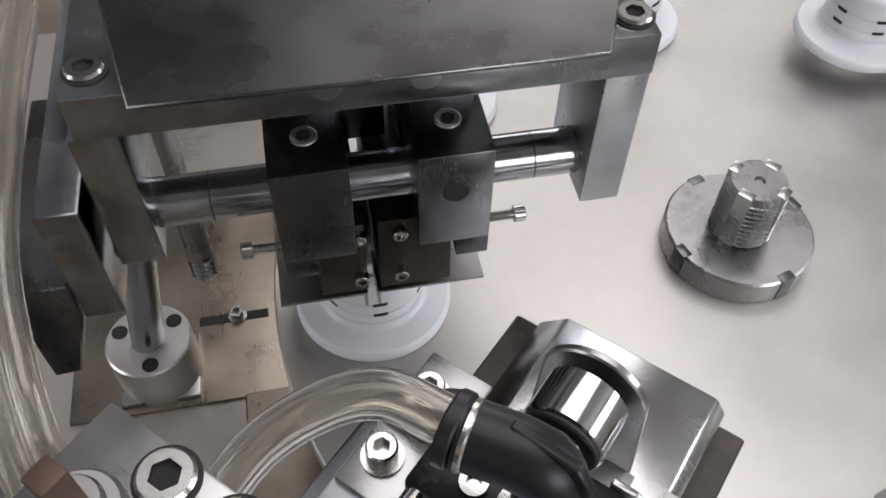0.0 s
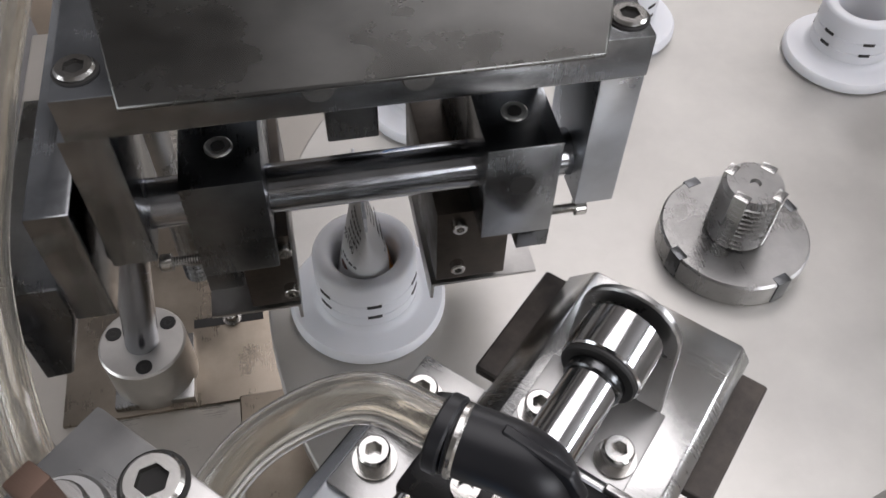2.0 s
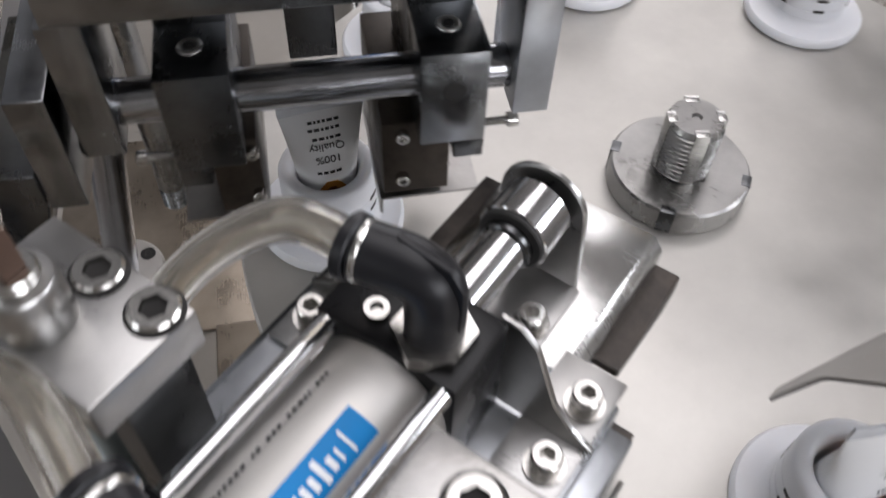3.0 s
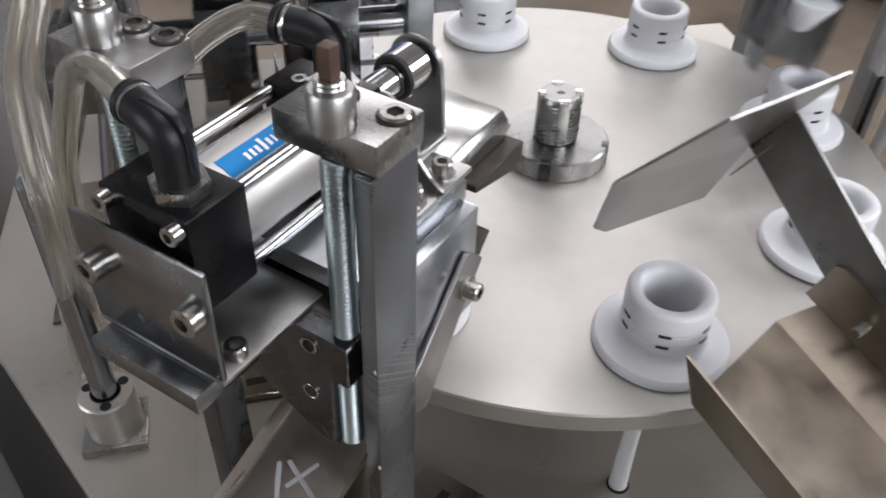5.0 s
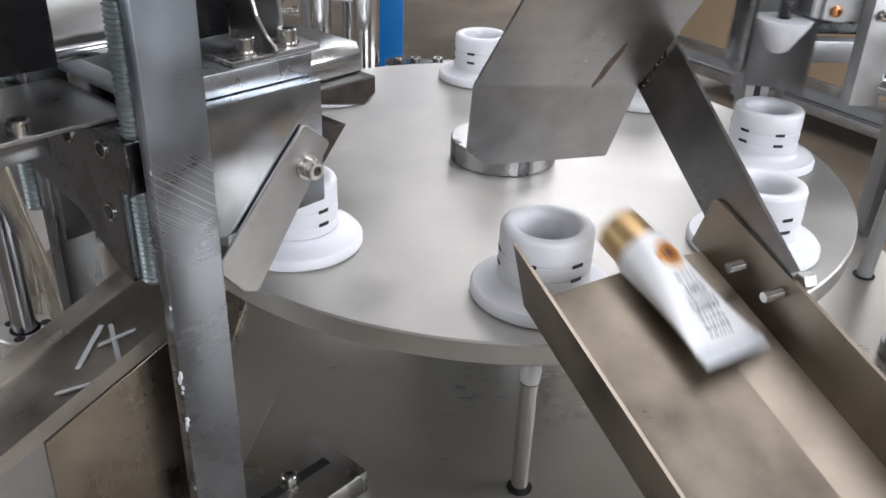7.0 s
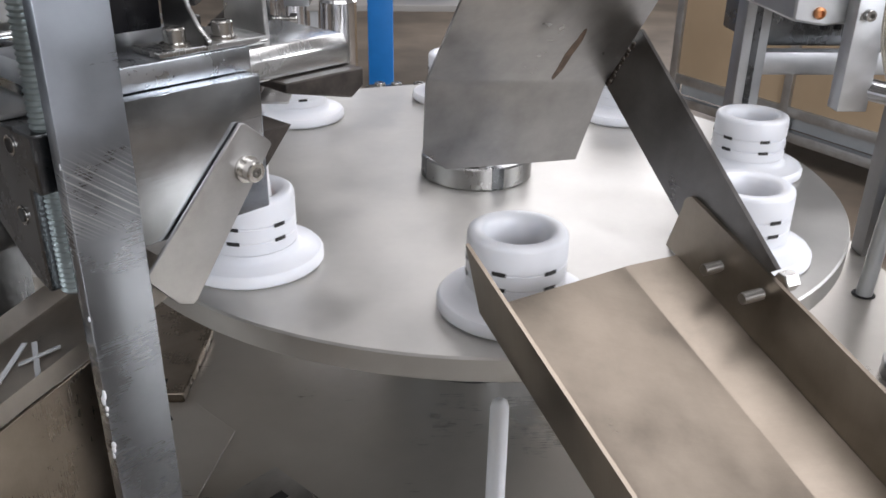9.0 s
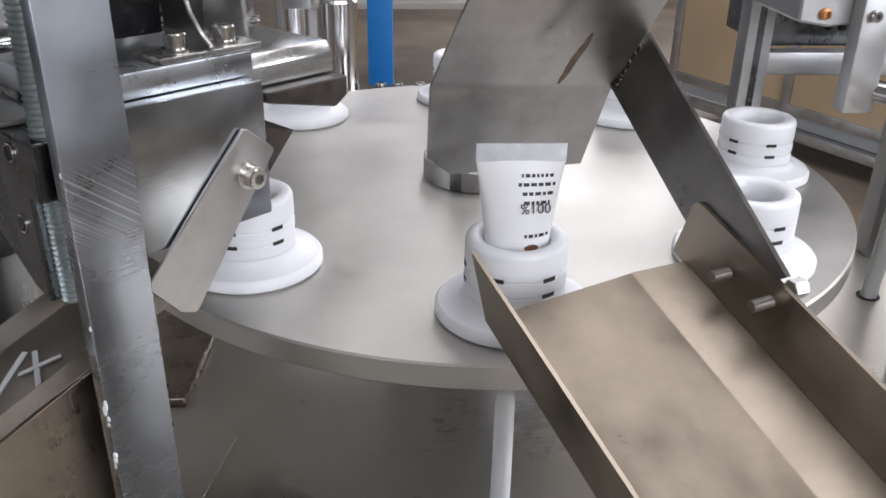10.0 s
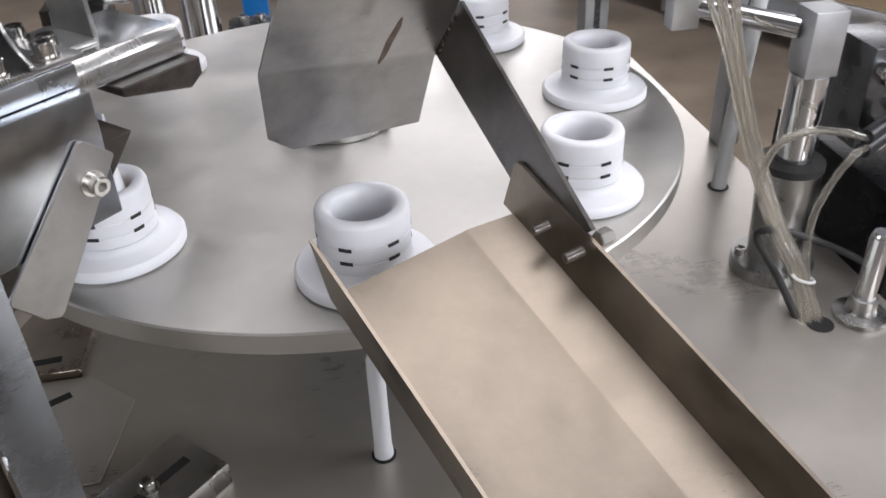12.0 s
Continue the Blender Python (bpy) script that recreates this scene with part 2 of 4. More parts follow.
def box(x0, x1, y0, y1, z0, z1, bevel=0.0005, bm=None):
    b = bmesh.new()
    bmesh.ops.create_cube(b, size=1.0, matrix=Matrix.Translation(((x0 + x1) / 2, (y0 + y1) / 2, (z0 + z1) / 2)) @ Matrix.Diagonal((abs(x1 - x0), abs(y1 - y0), abs(z1 - z0), 1)))
    if bevel:
        bmesh.ops.bevel(b, geom=b.edges[:], offset=bevel, segments=2, affect="EDGES", profile=0.6)
    return join(bm, b)


def join(bm, other):
    if bm is None:
        return other
    me = bpy.data.meshes.new("tmp")
    other.to_mesh(me)
    other.free()
    bm.from_mesh(me)
    bpy.data.meshes.remove(me)
    return bm


def prism(poly, vec, bevel=0.0004):
    """A flat polygon of 3D corners thickened along vec."""
    b = bmesh.new()
    v = Vector(vec)
    lo = [b.verts.new(p) for p in poly]
    hi = [b.verts.new(Vector(p) + v) for p in poly]
    b.faces.new(lo)
    b.faces.new(list(reversed(hi)))
    for i in range(len(poly)):
        j = (i + 1) % len(poly)
        b.faces.new((lo[i], hi[i], hi[j], lo[j]))
    bmesh.ops.recalc_face_normals(b, faces=b.faces[:])
    if bevel:
        bmesh.ops.bevel(b, geom=b.edges[:], offset=bevel, segments=1, affect="EDGES")
    return b


def rounded(cx, cy, hx, hy, r, n=5):
    """Corners of a rounded rectangle in two dimensions."""
    out = []
    for qx, qy, a0 in ((1, 1, 0), (-1, 1, 90), (-1, -1, 180), (1, -1, 270)):
        for k in range(n + 1):
            a = radians(a0 + 90 * k / n)
            out.append((cx + qx * (hx - r) + r * math.cos(a), cy + qy * (hy - r) + r * math.sin(a)))
    return out


def frame_along(d):
    d = Vector(d).normalized()
    up = Vector((0, 0, 1)) if abs(d.z) < 0.95 else Vector((1, 0, 0))
    a = d.cross(up).normalized()
    return a, d.cross(a).normalized()


def rod(p0, p1, r, n=24, bm=None, chamfer=0.0004):
    p0, p1 = Vector(p0), Vector(p1)
    d = (p1 - p0).normalized()
    a, b = frame_along(d)
    rings = []
    for p, rr in ((p0, r - chamfer), (p0 + d * chamfer, r), (p1 - d * chamfer, r), (p1, r - chamfer)):
        rings.append([p + rr * (math.cos(2 * math.pi * i / n) * a + math.sin(2 * math.pi * i / n) * b) for i in range(n)])
    return loft(rings, bm=bm)


def smooth_path(pts, steps=10):
    """A Catmull-Rom way through the given corners."""
    pts = [Vector(p) for p in pts]
    ext = [2 * pts[0] - pts[1]] + pts + [2 * pts[-1] - pts[-2]]
    out = []
    for k in range(1, len(ext) - 2):
        p0, p1, p2, p3 = ext[k - 1:k + 3]
        for s in range(steps):
            t = s / steps
            out.append(0.5 * ((2 * p1) + (p2 - p0) * t + (2 * p0 - 5 * p1 + 4 * p2 - p3) * t * t + (3 * p1 - p0 - 3 * p2 + p3) * t ** 3))
    out.append(pts[-1])
    return out


def sweep(pts, r, n=20, steps=10, inner=0.0):
    """A round bar or hose along a smooth way; inner gives it a bore."""
    way = smooth_path(pts, steps)
    rings, bores, a = [], [], None
    for i, p in enumerate(way):
        d = (way[min(i + 1, len(way) - 1)] - way[max(i - 1, 0)]).normalized()
        if a is None:
            a, _ = frame_along(d)
        a = (a - d * a.dot(d)).normalized()
        b = d.cross(a)
        rings.append([p + r * (math.cos(2 * math.pi * k / n) * a + math.sin(2 * math.pi * k / n) * b) for k in range(n)])
        if inner:
            bores.append([p + inner * (math.cos(2 * math.pi * k / n) * a + math.sin(2 * math.pi * k / n) * b) for k in range(n)])
    if inner:
        bm = loft(rings + bores[::-1] + [rings[0]], False, False)
        bmesh.ops.remove_doubles(bm, verts=bm.verts[:], dist=1e-6)
        return bm
    return loft(rings)


def thread(p0, p1, r, pitch, n=16, depth=0.0005, bm=None):
    """A screw thread as rings of crests and roots."""
    p0, p1 = Vector(p0), Vector(p1)
    d = p1 - p0
    a, b = frame_along(d)
    k = max(2, int(d.length / pitch) * 2)
    rings = []
    for s in range(k + 1):
        rr = r if s % 2 else r - depth
        p = p0 + d * (s / k)
        rings.append([p + rr * (math.cos(2 * math.pi * i / n) * a + math.sin(2 * math.pi * i / n) * b) for i in range(n)])
    return loft(rings, bm=bm)


def finish(bm, name, material, smooth_angle=38):
    bmesh.ops.recalc_face_normals(bm, faces=bm.faces[:])
    me = bpy.data.meshes.new(name)
    lim = radians(smooth_angle)
    for f in bm.faces:
        f.smooth = True
    for e in bm.edges:
        e.smooth = len(e.link_faces) == 2 and e.calc_face_angle(0.0) < lim
    bm.to_mesh(me)
    bm.free()
    me.materials.append(material)
    return me


def thing(name, label, category, m=None, group="", kind=""):
    ob = new(name)
    ob.empty_display_size = 0.01
    if m is not None:
        ob.matrix_basis = m
    return tagged(ob, label, category, group, kind)


def part(name, bm, material, parent, label=""):
    ob = new(name, finish(bm, name, material))
    ob.parent = parent
    return tagged(ob, label)


def piece(name, bm, material, label, category, kind="", m=None):
    ob = new(name, finish(bm, name, material))
    if m is not None:
        ob.matrix_basis = m
    return tagged(ob, label, category, "", kind)


def share(name, mesh, parent, m, label=""):
    ob = new(name, mesh)
    ob.parent = parent
    ob.matrix_basis = m
    return tagged(ob, label)


def cap_screw_mesh(name, head_r, head_h, material, washer=False):
    """Socket head screw whose head stands on z = 0, axis up."""
    n = 24
    hexr = head_r * 0.56

    def hexring(z):
        out = []
        for i in range(n):
            a = 2 * math.pi * i / n
            k = (a + math.pi / 6) % (math.pi / 3) - math.pi / 6
            rr = hexr * math.cos(math.pi / 6) / math.cos(k)
            out.append((rr * math.cos(a), rr * math.sin(a), z))
        return out
    rings = [ring(head_r, 0, n), ring(head_r, head_h - head_r * 0.14, n), ring(head_r * 0.88, head_h, n), hexring(head_h), hexring(head_h * 0.42)]
    bm = loft(rings)
    if washer:
        lathe([(head_r * 1.35, -0.0012), (head_r * 1.35, 0.0)], n, bm=bm)
    return finish(bm, name, material, 30)


M6 = cap_screw_mesh("socket_screw_large", 0.0045, 0.0050, BOLT)
M5 = cap_screw_mesh("socket_screw", 0.0036, 0.0045, BOLT)
M4 = cap_screw_mesh("socket_screw_small", 0.0029, 0.0038, BOLT)
M5W = cap_screw_mesh("socket_screw_with_washer", 0.0036, 0.0048, BOLT, True)
# flat dark disc, painted shade of a recess round a screw head
HOLE_MESH = finish(lathe([(0.0051, 0.0), (0.0051, 0.0004)], 24), "counterbore_disc", HOLE_SHADE)


def sunk_screw(parent, x, y, z, mesh=None, scale=1.0):
    """A socket screw in an upward face, ringed by a dark disc for its recess shade."""
    share("counterbore_disc", HOLE_MESH, parent, pose(x, y, z) @ Matrix.Scale(scale, 4))
    share("socket_screw", mesh or M6, parent, pose(x, y, z - 0.0034 * scale) @ Matrix.Scale(scale, 4))


ZD = -0.108                       # machine deck
CUT = pose(0, 0, 0, 0, 0, -135)    # cutting station: local x outward, y round the table
JAW = pose(0, 0, 0, 0, 0, 180)     # sealing station

# ---- the hall ----
FLOOR_Z = -1.0
piece("floor", box(-9, 9, -7, 9, FLOOR_Z - 0.1, FLOOR_Z, 0), CONCRETE, "worn brown concrete hall floor", "floor", "structure")


def hall():
    x0, x1, y0, y1, h = -7.2, 7.2, -5.2, 7.2, 4.6
    # far wall with a window opening
    def wall(name, parts):
        bm = None
        for q in parts:
            bm = box(*q, 0, bm)
        piece(name, bm, WALL, "plain painted hall wall", "wall", "structure")
    wall("wall_north", [(x0, x1, y1 - 0.2, y1, FLOOR_Z, 0.8), (x0, x1, y1 - 0.2, y1, 4.25, h), (x0, 0.3, y1 - 0.2, y1, 0.8, 4.25), (6.1, x1, y1 - 0.2, y1, 0.8, 4.25)])
    # the west opening is made up, to seat the added fill lamp
    wall("wall_west", [(x0, x0 + 0.2, y0, y1 - 0.2, FLOOR_Z, 0.0), (x0, x0 + 0.2, y0, y1 - 0.2, 3.0, h), (x0, x0 + 0.2, y0, -3.6, 0.0, 3.0), (x0, x0 + 0.2, 0.4, y1 - 0.2, 0.0, 3.0)])
    wall("wall_east", [(x1 - 0.2, x1, y0, y1 - 0.2, FLOOR_Z, 1.7), (x1 - 0.2, x1, y0, y1 - 0.2, 3.7, h), (x1 - 0.2, x1, y0, -3.2, 1.7, 3.7), (x1 - 0.2, x1, 1.6, y1 - 0.2, 1.7, 3.7)])
    wall("wall_south", [(x0 + 0.2, x1 - 0.2, y0, y0 + 0.2, FLOOR_Z, 0.7), (x0 + 0.2, x1 - 0.2, y0, y0 + 0.2, 3.3, h), (x0 + 0.2, 0.7, y0, y0 + 0.2, 0.7, 3.3), (4.5, x1 - 0.2, y0, y0 + 0.2, 0.7, 3.3)])
    bm = None
    for q in ((x0, x1, y0, -1.4, 4.4, 4.6), (x0, x1, 3.4, y1, 4.4, 4.6), (x0, -1.1, -1.4, 3.4, 4.4, 4.6), (2.4, x1, -1.4, 3.4, 4.4, 4.6)):
        bm = box(*q, 0, bm)
    piece("ceiling", bm, CEIL, "pale hall ceiling with roof light openings", "ceiling", "structure")


hall()


# ---- machine body and deck ----
def machine_body():
    body = thing("machine_deck", "brushed stainless machine deck with drilled holes", "machine deck", kind="structure")
    part("deck_plate", prism([(-0.345, 0.34, ZD - 0.012), (-0.345, 0.035, ZD - 0.012), (-0.160, -0.300, ZD - 0.012), (-0.160, -0.620, ZD - 0.012), (0.303, -0.620, ZD - 0.012), (0.303, 0.34, ZD - 0.012)], (0, 0, 0.012), 0.0008), DECK_STEEL, body)
    part("cabinet", prism([(-0.325, 0.32, FLOOR_Z), (-0.325, 0.05, FLOOR_Z), (-0.140, -0.285, FLOOR_Z), (-0.140, -0.600, FLOOR_Z), (0.285, -0.600, FLOOR_Z), (0.285, 0.32, FLOOR_Z)], (0, 0, ZD - 0.0125 - FLOOR_Z), 0.002), BLACK, body, "dark machine cabinet under the deck")
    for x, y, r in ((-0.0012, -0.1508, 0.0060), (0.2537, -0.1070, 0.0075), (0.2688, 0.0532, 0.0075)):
        # no bore in the deck: a dark disc paints the shaded hole
        part("hole", lathe([(r, ZD + 0.0002), (r, ZD + 0.0006)], 28, x, y), HOLE_SHADE, body)
    return body


machine_body()

# ---- turntable ----
TABLE = thing("turntable", "round stainless indexing table with slotted nut on a threaded stud", "turntable")
R_T = 0.1884
part("disc", lathe([(0.02, -0.0102), (R_T - 0.0006, -0.0102), (R_T, -0.0096), (R_T, -0.0008), (R_T - 0.0008, 0.0), (0.0, 0.0)][:-1] + [(0.012, 0.0)], 160), TABLE_STEEL, TABLE)


def ring_nut():
    bm = lathe([(0.0291, 0.0), (0.0299, 0.0006), (0.0299, 0.0108), (0.0290, 0.0117), (0.012, 0.0117), (0.012, 0.0004)], 64, caps=(False, False))
    return bm


part("ring_nut", ring_nut(), STEEL, TABLE, "turned steel ring nut with four notches")
# notches are not cut: dark blocks paint their shade on the nut
for k in range(4):
    a = 2 * math.pi * (k + 0.18) / 4
    nb = box(0.0262, 0.0302, -0.0032, 0.0032, 0.0002, 0.0120, 0.0003)
    bmesh.ops.rotate(nb, verts=nb.verts[:], cent=(0, 0, 0), matrix=Matrix.Rotation(a, 3, "Z"))
    part("notch_shade", nb, DARK_STEEL, TABLE)
stud = thread((0, 0, 0.0117), (0, 0, 0.0365), 0.0123, 0.0023, 40, 0.0020)
lathe([(0.0118, 0.0365), (0.0108, 0.0390), (0.0022, 0.0390), (0.0016, 0.0375)], 40, bm=stud, caps=(False, True))
part("threaded_stud", stud, STEEL, TABLE, "threaded steel stud with key slots")
for k in range(4):
    a = 2 * math.pi * (k + 0.42) / 4
    nb = box(0.0083, 0.0121, -0.0030, 0.0030, 0.012, 0.0394, 0.0003)
    bmesh.ops.rotate(nb, verts=nb.verts[:], cent=(0, 0, 0), matrix=Matrix.Rotation(a, 3, "Z"))
    part("key", nb, POLISHED, TABLE)
part("index_shaft", lathe([(0.045, ZD), (0.045, -0.0103)], 40), DARK_STEEL, TABLE)
RING = 0.1497


# ---- tube holders ----
def holder():
    h = thing("tube_holder", "white acetal tube holder with wide flange, standing on the turntable", "tube holder", group="tube holders on the turntable")
    part("flange", lathe([(0.0285, 0.0), (0.0300, 0.0012), (0.0300, 0.0040), (0.0288, 0.0056), (0.0215, 0.0064), (0.0196, 0.0082), (0.0192, 0.0100), (0.0125, 0.0100), (0.0125, 0.0)], 56, caps=(False, False)), POM, h)
    part("sleeve", lathe([(0.0116, 0.0101), (0.0191, 0.0101), (0.0191, 0.0150), (0.0187, 0.0153), (0.0187, 0.0157), (0.0191, 0.0160), (0.0191, 0.0212), (0.0187, 0.0215), (0.0187, 0.0219), (0.0191, 0.0222), (0.0190, 0.0304), (0.0185, 0.0317), (0.0174, 0.0324), (0.0150, 0.0324), (0.0137, 0.0320), (0.0126, 0.0306), (0.0119, 0.0280), (0.0116, 0.0101)], 56, caps=(False, False)), POM, h)
    for k in range(6):
        a = k * 60 + 2
        for z in (0.0155, 0.0217):
            share("slot", SLOT, h, pose(0, 0, z, 0, 0, a))
    return h


def slot_ring(r, z):
    return [(r * math.cos(radians(a)), r * math.sin(radians(a)), z) for a in range(-8, 9, 2)]


slot_bm = loft([slot_ring(0.01895, z) + slot_ring(0.01925, z)[::-1] for z in (-0.0008, 0.0008)])
SLOT = finish(slot_bm, "slot", BLACK_RUBBER)
HOLDERS = [holder()]
HOLDERS += [copy_thing(HOLDERS[0], pose(0, 0, 0)) for _ in range(7)]


# ---- filled tubes ----
def tube(label):
    t = thing("cosmetic_tube", label, "tube", group="filled tubes")
    n, rings = 48, []
    r, z0, z1 = 0.0107, 0.0150, 0.0610
    for k in range(15):
        f = k / 14
        z = z0 + (z1 - z0) * f
        e = f ** 1.35
        hx, hy = r + (0.0160 - r) * e, r * (1 - e) + 0.0006 * e
        rings.append([(hx * math.cos(2 * math.pi * i / n), hy * math.sin(2 * math.pi * i / n), z) for i in range(n)])
    rings.insert(0, ring(0.0098, 0.0142, n))
    part("body", loft(rings), TUBE_WHITE, t)
    part("sealed_end", box(-0.0161, 0.0161, -0.00055, 0.00055, 0.0606, 0.0672, 0.0002), FIN, t, "translucent crimped sealed end")
    cap = []
    for z, rr in ((0.0005, 0.0084), (0.0012, 0.0091), (0.0138, 0.0094), (0.0141, 0.0088)):
        cap.append([((rr - (0.00018 if i % 2 and 0.001 < z < 0.014 else 0)) * math.cos(2 * math.pi * i / 64), (rr - (0.00018 if i % 2 and 0.001 < z < 0.014 else 0)) * math.sin(2 * math.pi * i / 64), z) for i in range(64)])
    part("screw_cap", loft(cap), GOLD, t, "ribbed gold screw cap")

    def skin(name, x0, x1, z0_, z1_, side, material, rounded_spot=False):
        """A thin printed patch that follows the tube wall."""
        rows = []
        for a in range(7):
            z = z0_ + (z1_ - z0_) * a / 6
            f = (z - z0) / (z1 - z0)
            e = f ** 1.35
            hx, hy = r + (0.0160 - r) * e, r * (1 - e) + 0.0006 * e
            row = []
            for c in range(7):
                x = x0 + (x1 - x0) * c / 6
                if rounded_spot:
                    x = (x0 + x1) / 2 + (x - (x0 + x1) / 2) * max(0.35, math.sin(math.pi * (a + 0.8) / 7.6))
                y = side * (hy * math.sqrt(max(0.0, 1 - (x / hx) ** 2)) + 0.00012)
                row.append((x, y, z))
            rows.append(row)
        b = bmesh.new()
        loft(rows, False, False, b, close=False)
        part(name, b, material, t)
    skin("honeycomb_mark", -0.0056, 0.0056, 0.0200, 0.0310, -1, ORANGE_INK, True)
    skin("honeycomb_centre", -0.0034, 0.0034, 0.0222, 0.0284, -1, BROWN_INK, True)
    skin("brown_mark", -0.0070, -0.0015, 0.0290, 0.0315, 1, BROWN_INK, True)
    rnd = random.Random(5)
    for side in (-1, 1):
        for row, w in ((0.0340, 0.0050), (0.0458, 0.0052), (0.0490, 0.0062), (0.0522, 0.0070), (0.0553, 0.0062)) if side > 0 else ((0.0345, 0.0050), (0.0492, 0.0050), (0.0530, 0.0062), (0.0562, 0.0058)):
            x = -w
            while x < w - 0.001:
                step = 0.0008 + 0.0014 * rnd.random()
                skin("print_bar", x - (0.0055 if side > 0 else 0.0), x + step - (0.0055 if side > 0 else 0.0), row, row + 0.0012, side, INK)
                x += step + 0.0006
    for side, words, size, z in ((-1, "100%", 0.0046, 0.0384), (-1, "Quality", 0.0046, 0.0436), (1, "%100", 0.0052, 0.0386)):
        cu = bpy.data.curves.new("print", "FONT")
        cu.body, cu.size, cu.align_x = words, size, "CENTER"
        cu.extrude = 0.00005
        cu.materials.append(INK)
        f = (z + 0.0042 - z0) / (z1 - z0)
        e = f ** 1.35
        ob = new("printed_words", cu)
        ob.parent = t
        ob.matrix_basis = pose(0, side * (r * (1 - e) + 0.0006 * e + 0.0005), z + 0.0042, -80, 0, 180) if side < 0 else pose(-0.0055, side * (r * (1 - e) + 0.0006 * e + 0.0001), z + 0.0042, 80, 0, 188)
    return t


TUBE_Z = tube("white cosmetic tube with gold cap and sealed end, leaving the table")
TUBE_A = copy_thing(TUBE_Z, pose(0, 0, 0))
TUBE_B = copy_thing(TUBE_Z, pose(0, 0, 0))
TUBE_C = copy_thing(TUBE_Z, pose(0, 0, 0))
for ob, words in ((TUBE_A, "white cosmetic tube being sealed and pushed out"), (TUBE_B, "white cosmetic tube following in the next holder"), (TUBE_C, "white cosmetic tube standing in its holder")):
    tagged(ob, words + ", gold screw cap")

# ---- ejector under the table ----
EJECTOR = thing("ejector_rod", "white plastic ejector rod on a chrome shaft rising through the deck", "ejector rod")
part("plastic_tip", lathe([(0.0043, ZD - 0.004), (0.0049, ZD + 0.002), (0.0043, ZD + 0.007), (0.0040, -0.048), (0.0032, -0.0448), (0.0012, -0.0432)], 24, -0.0012, -0.1506), POM, EJECTOR)
part("shaft", rod((-0.0012, -0.1506, ZD - 0.14), (-0.0012, -0.1506, ZD - 0.0045), 0.0042), CHROME, EJECTOR)

# ---- outlet chute with deflector ----
D = Vector((0.4158, -1.0, -0.3356)).normalized()


def chute_point(x, z, s):
    """A point s metres down the chute from the line (x, -0.22, z)."""
    return Vector((x, -0.22, z)) + D * s


CHUTE = thing("outlet_chute", "bent stainless sheet chute leading tubes off the table", "chute")


def strip_sheet(sec, s0s, s1s, thick, bm=None):
    """Sheet along the chute: a section of (x, z) corners, with own start and end for each."""
    top = [[chute_point(x, z, a) for (x, z), a in zip(sec, s0s)], [chute_point(x, z, b) for (x, z), b in zip(sec, s1s)]]
    b = bmesh.new()
    steps = 12
    rows = []
    for k in range(steps + 1):
        f = k / steps
        rows.append([top[0][i].lerp(top[1][i], f) for i in range(len(sec))])
    loft(rows, False, False, b, close=False)
    bmesh.ops.recalc_face_normals(b, faces=b.faces[:])
    bmesh.ops.solidify(b, geom=b.faces[:], thickness=thick)
    return join(bm, b)


part("trough", strip_sheet([(-0.0116, 0.0425), (-0.0094, 0.0240), (0.0580, 0.0099), (0.0590, 0.0100), (0.0788, 0.0122)], [-0.0235, -0.0170, -0.0558, -0.0562, -0.0590], [0.34] * 5, 0.0012), CHUTE_STEEL, CHUTE)
lower, upper = (0.0790, 0.0114), (0.0782, 0.0372)
wall_across = (Vector((upper[0], 0, upper[1])) - Vector((lower[0], 0, lower[1]))).normalized()
wall_normal = D.cross(wall_across).normalized()
if wall_normal.x > 0:
    wall_normal = -wall_normal
rise = (Vector((upper[0], 0, upper[1])) - Vector((lower[0], 0, lower[1]))).length


def on_plate(s, h):
    return chute_point(*lower, s) + wall_across * h


outline = [on_plate(0.34, 0), on_plate(-0.0660, 0)]
for k in range(7):
    a = radians(180 - 15 * k)
    outline.append(on_plate(-0.0530 + 0.006 * math.cos(a), rise - 0.006 + 0.006 * math.sin(a)))
outline.append(on_plate(0.34, rise))
part("side_plate", prism(outline, wall_normal * -0.0015, 0), CHUTE_STEEL, CHUTE, "upright side plate with rounded end")
for q in ((0.0625, -0.1888, 0.0350), (0.0689, -0.2070, 0.0340)):
    base = Vector(q)
    part("screw_end", thread(base - wall_normal * 0.004, base + wall_normal * 0.0042, 0.0021, 0.0008, 14, 0.0003), BOLT, CHUTE)

bolt_at = Vector((0.0772, -0.2057, 0.0378))
part("bolt_head", rod(bolt_at - wall_normal * 0.0005, bolt_at - wall_normal * 0.0062, 0.0034, 6), BOLT, CHUTE, "hexagon bolt head")

DEFL = thing("deflector", "bent stainless deflector plate welded on a slanted flat bar", "deflector")
bent = bmesh.new()
bv = [bent.verts.new(q) for q in ((-0.0320, -0.1420, 0.0850), (0.0370, -0.1200, 0.0790), (0.0392, -0.1216, 0.0850), (0.0527, -0.1440, 0.1253), (-0.0164, -0.1793, 0.1344), (0.0305, -0.1089, 0.0450), (-0.0235, -0.1260, 0.0470), (-0.0325, -0.1330, 0.0560))]
bent.faces.new([bv[k] for k in (0, 1, 2, 3, 4)])
bent.faces.new([bv[k] for k in (1, 0, 7, 6, 5)])
fold = [e for e in bent.edges if set(e.verts) == {bv[0], bv[1]}]
bmesh.ops.bevel(bent, geom=fold, offset=0.0022, segments=3, affect="EDGES", profile=0.5)
bmesh.ops.recalc_face_normals(bent, faces=bent.faces[:])
bmesh.ops.solidify(bent, geom=bent.faces[:], thickness=0.0012)
part("bent_plate", bent, SHEET, DEFL)
